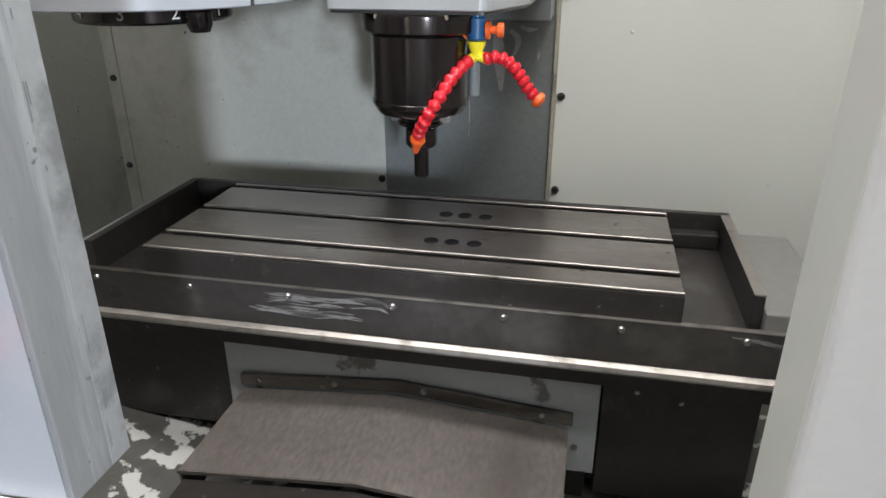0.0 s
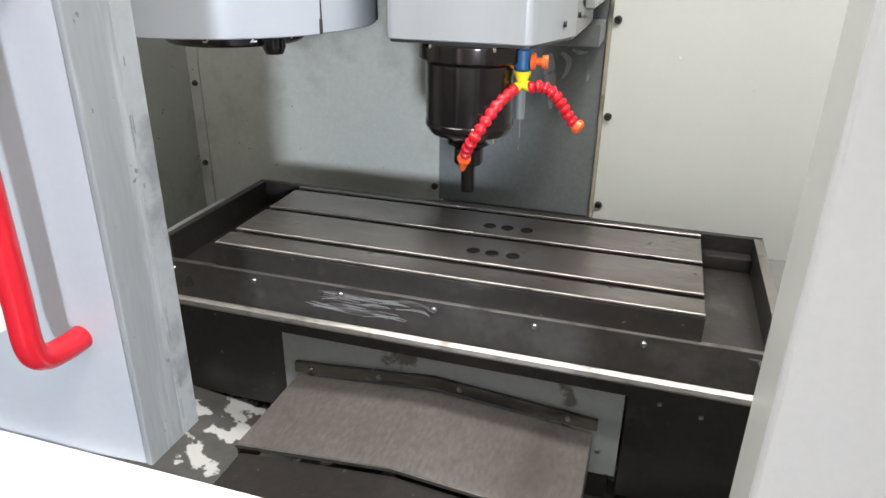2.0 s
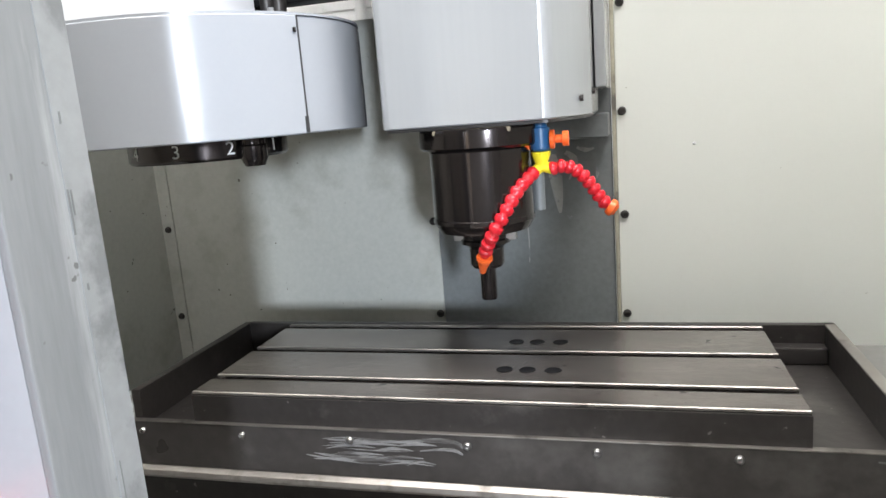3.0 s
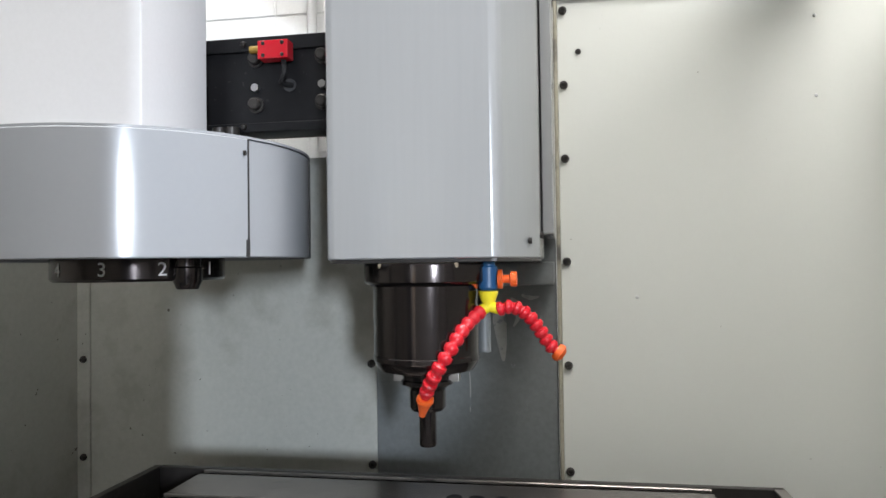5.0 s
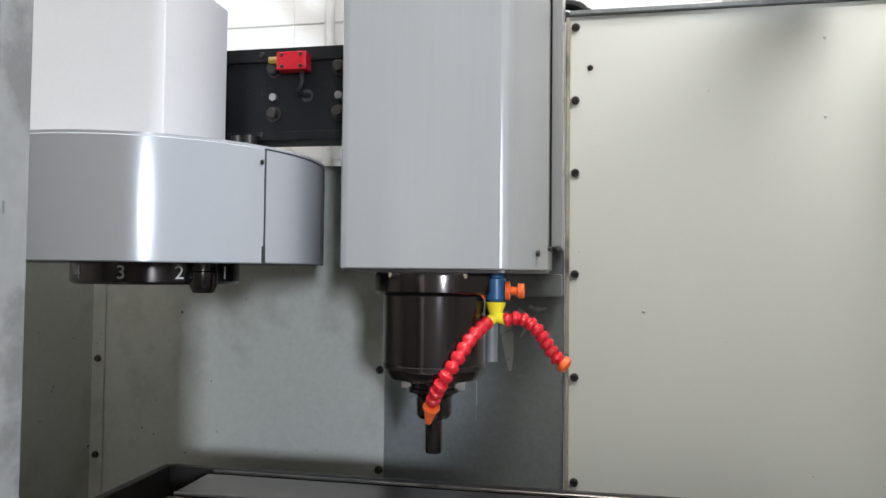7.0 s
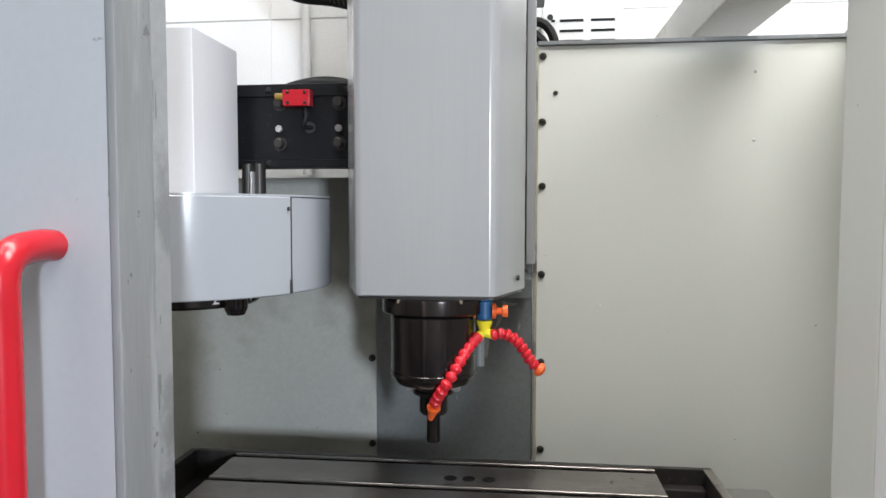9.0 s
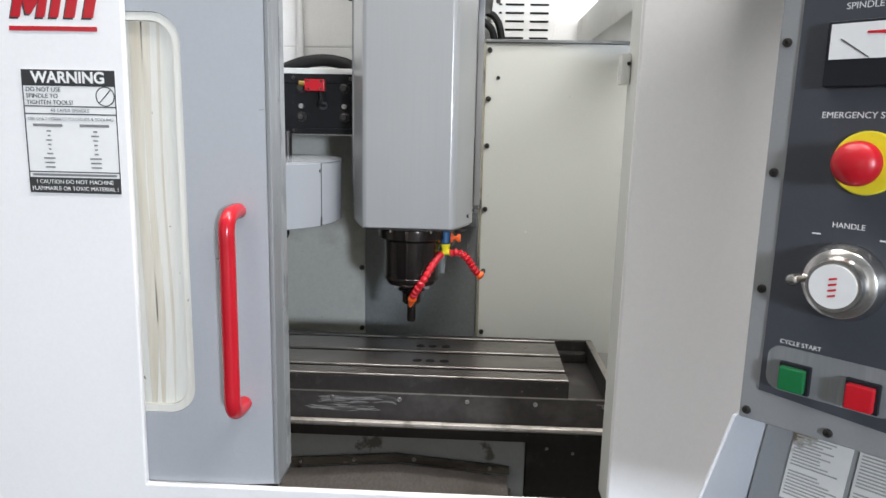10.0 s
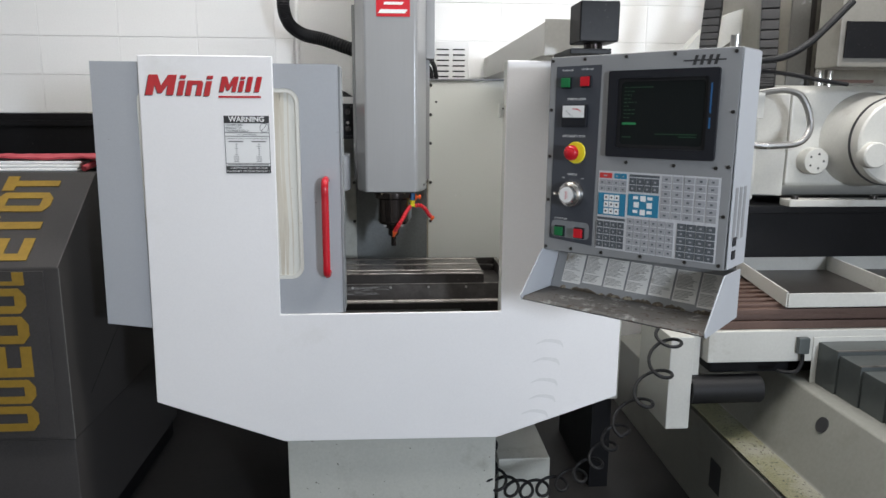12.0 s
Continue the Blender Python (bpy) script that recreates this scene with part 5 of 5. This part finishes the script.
part("end_step", box(1.0785, 1.118, -0.36, -0.10, 0.62, 0.80, 0.004), M["ivory"], mill)
part("drive_motor", turned([(0, 0), (0.052, 0), (0.052, 0.26), (0.048, 0.266), (0, 0.266)], (1.0785, -0.37, 0.591), "x", 32), M["rubber"], mill, "black cylindrical drive motor")
part("bellows", box(1.43, 3.2, 0.10, 0.42, 0.98, 1.1715, 0.004), M["black"], mill, "black way bellows")
part("bellows_rim", box(1.42, 3.2, 0.06, 0.43, 1.172, 1.205, 0.004), M["black"], mill)
part("ram", prism([(0.10, 1.29), (0.10, 1.67), (0.16, 1.695), (0.9, 1.72), (0.9, 1.236), (0.19, 1.236)], "x", 1.64, 2.4, 0.012), M["ivory"], mill, "ivory cast ram housing")
part("ram_side", prism([(1.51, 0.18), (1.639, 0.11), (1.639, 0.8), (1.51, 0.8)], "z", 1.24, 1.66, 0.006), M["ivory"], mill)
part("gearbox", turned([(0, 0), (0.160, 0), (0.168, 0.008), (0.170, 0.055), (0.172, 0.062), (0.180, 0.13), (0.195, 0.215), (0, 0.215)], (1.965, -0.115, 1.475), "y", 48), M["ivory"], mill, "round ivory gearbox cover")
part("gearbox_ring", turned([(0.168, 0.05), (0.174, 0.05), (0.175, 0.058), (0.168, 0.058)], (1.965, -0.115, 1.475), "y", 48), M["ink"], mill)
part("boss", turned([(0, 0), (0.05, 0), (0.054, 0.006), (0.054, 0.06), (0, 0.06)], (1.735, 0.045, 1.390), "y", 28), M["ivory"], mill)
part("boss", turned([(0, 0), (0.045, 0), (0.05, 0.006), (0.05, 0.05), (0, 0.05)], (1.850, -0.150, 1.425), "y", 28), M["ivory"], mill)
for k in range(5):
    a = 2 * math.pi * k / 5
    part("boss_hole", cyl((1.735 + 0.03 * math.cos(a), 0.0445, 1.390 + 0.03 * math.sin(a)), 0.005, 0.001, "y", 8), M["ink"], mill)
part("ram_flange", box(1.625, 2.4, 0.02, 0.0995, 1.2055, 1.2345, 0.004), M["ivory"], mill, "bright lower flange of the ram")
for x in (1.66, 2.0):
    part("flange_bolt", cyl((x, 0.05, 1.2347), 0.014, 0.014, "z", 12), M["bolt"], mill)
part("oily_rail", box(1.70, 1.90, -0.01, 0.03, 1.6995, 1.712, 0.003), M["copper"], mill, "rusty rail on top of the ram")
part("column", prism([(0.45, 0.6), (0.45, 2.6), (1.0, 2.6), (1.0, 0.6)], "x", 1.66, 3.0, 0.02), M["ivory_shaded"], mill, "ivory column casting with shade in its colour")
part("arch", turned([(0.34, 0), (0.46, 0), (0.46, 0.08), (0.34, 0.08)], (1.78, 0.62, 1.62), "y", 30, None, 95, 185), M["ivory"], mill, "curved ivory cable arch")
part("guide_panel", box(1.795, 1.905, 0.44, 0.4495, 1.70, 2.58, 0.002), M["cover"], mill, "oily brown guide panel")
part("head_block", box(1.715, 3.0, -0.05, 0.10, 1.755, 2.4, 0.01), M["ivory_shaded"], mill)
part("head_plate", box(1.735, 2.6, -0.060, -0.0505, 1.79, 1.925, 0.002), M["black"], mill, "black plate on the mill head")
for x, r in ((1.925, 0.022), (1.975, 0.016)):
    part("guide_shaft", cyl((x, 0.40, 1.66), r, 1.2, "z", 20), M["chrome"], mill, "bright steel guide shaft")
part("roller_chain", box(1.882, 1.896, 0.42, 0.438, 1.70, 2.8), M["bolt"], mill)
part("steel_pipe", tube(curve_points([(1.40, -0.02, 1.46), (1.48, -0.04, 1.455), (1.60, -0.05, 1.47), (1.64, -0.04, 1.54), (1.61, -0.02, 1.64), (1.55, 0.0, 1.67), (1.46, 0.03, 1.66)], 8), 0.013, 10), M["steel"], mill, "bent steel coolant pipe")
part("pipe_block", box(1.335, 1.41, -0.04, 0.03, 1.435, 1.475, 0.003), M["ivory"], mill)
part("bracket", box(1.33, 1.46, -0.02, 0.05, 1.56, 1.66, 0.004), M["ivory"], mill)
part("angle_post", box(1.34, 1.48, 0.05, 0.10, 1.2355, 1.56, 0.004), M["ivory"], mill)
for x0, y0, pts in ((0, 0, [(1.40, 0.35, 2.6), (1.385, 0.33, 2.1), (1.345, 0.27, 1.85), (1.32, 0.2, 1.70)]), (0, 0, [(1.63, 0.3, 2.6), (1.575, 0.22, 2.1), (1.53, 0.12, 1.80), (1.505, 0.08, 1.68)])):
    chain = thing("cable_chain", pts[-1], "black plastic cable drag chain", "cable chain", "cable chains of the mill")
    line = curve_points(pts, 7)
    for p, q in zip(line, line[1:]):
        c = (p + q) / 2
        bm = box(-0.035, 0.035, -0.02, 0.02, -0.019, 0.019, 0.003)
        bmesh.ops.transform(bm, matrix=Matrix.Translation(c) @ (q - p).to_track_quat("Z", "Y").to_matrix().to_4x4() @ Matrix.Diagonal((1, 1, (q - p).length / 0.042, 1)), verts=bm.verts)
        lnk = part("link", bm, M["rubber"], chain)
        bm = box(-0.016, 0.016, -0.0225, -0.0205, -0.008, 0.008)
        bmesh.ops.transform(bm, matrix=Matrix.Translation(c) @ (q - p).to_track_quat("Z", "Y").to_matrix().to_4x4(), verts=bm.verts)
        part("cable_gap", bm, M["cover"], lnk, "pale gap in the link", soft=False)
cab = thing("hanging_cable", (1.7, -0.1, 1.7), "thick black cable looping over the mill", "cable")
part("sheath", tube(curve_points([(1.361, -0.12, 1.771), (1.457, -0.12, 1.784), (1.55, -0.12, 1.833), (1.629, -0.12, 1.907), (1.706, -0.12, 1.987)], 10), 0.013, 10), M["rubber"], cab)
part("thin_lead", tube(curve_points([(1.396, -0.08, 1.739), (1.519, -0.08, 1.725), (1.633, -0.08, 1.706), (1.747, -0.08, 1.69)], 8), 0.008, 8), M["rubber"], cab)
tower = thing("cooling_cabinet", (0.95, 0.3, 0), "cream cabinet between the two machines", "cabinet")
part("cabinet_body", box(0.82, 0.93, -0.05, 0.55, 0.42, 0.90, 0.006), M["inner_shaded"], tower)
part("cabinet_base", box(0.84, 0.92, 0.0, 0.55, 0.0, 0.4195), M["black"], tower)
part("cabinet_foot", box(0.43, 0.645, -0.10, 0.3, 0.0, 0.195, 0.01), M["inner_shaded"], tower)

# coiled lead from the console to the floor
coil = thing("coiled_lead", (0.9, -0.6, 0.0), "black coiled lead hanging down to the floor", "coiled cable")
axis = curve_points([(0.955, -0.47, 0.875), (0.945, -0.47, 0.80), (0.92, -0.47, 0.69), (0.86, -0.47, 0.59), (0.80, -0.43, 0.46), (0.70, -0.40, 0.30), (0.55, -0.38, 0.225), (0.42, -0.38, 0.235), (0.34, -0.36, 0.31), (0.37, -0.34, 0.40)], 60)
pts, turn = [], 0.0
for k, p in enumerate(axis):
    turn += 2 * math.pi / (62 if k < 230 else 26)
    r = (0.047 if k < 230 else 0.036) * min(1, k / 30) * min(1, (len(axis) - k) / 30)
    pts.append(p + Vector((r * math.cos(turn), r * math.sin(turn), 0.35 * r * math.sin(turn) + 0.25 * r * math.cos(turn))))
part("lead", tube(pts, 0.006, 8), M["rubber"], coil)

# ---- blocks of the back wall, course by course ----
course = 0.1905
shared = {}


def block_mesh(w):
    key = round(w, 3)
    if key not in shared:
        bm = box(-w / 2, w / 2, 0, 0.0033, -0.0930, 0.0930, 0.0015, seg=1)
        me = bpy.data.meshes.new("block")
        bm.to_mesh(me)
        bm.free()
        me.materials.append(M["block"])
        shared[key] = me
    return shared[key]


for j in range(7):
    z = 1.566 + 0.0955 + course * j
    for i in range(-9, 9):
        x = -1.564 + 1.17 + 0.390 * i
        ob = new("block", block_mesh(0.386))
        ob.parent = wall_north
        ob.location = (x, WY, z)
rest = bmesh.new()
for i in range(0, 16):
    for j in range(0, 8):
        box(-0.795 + 0.39 * i, -0.795 + 0.382 + 0.39 * i, WY, WY + 0.0033, 0.04 + course * j, 0.04 + 0.183 + course * j, 0, rest)
ob = part("block_rest", rest, M["block"], wall_north, soft=False)
tagged(ob, kind="stuff")
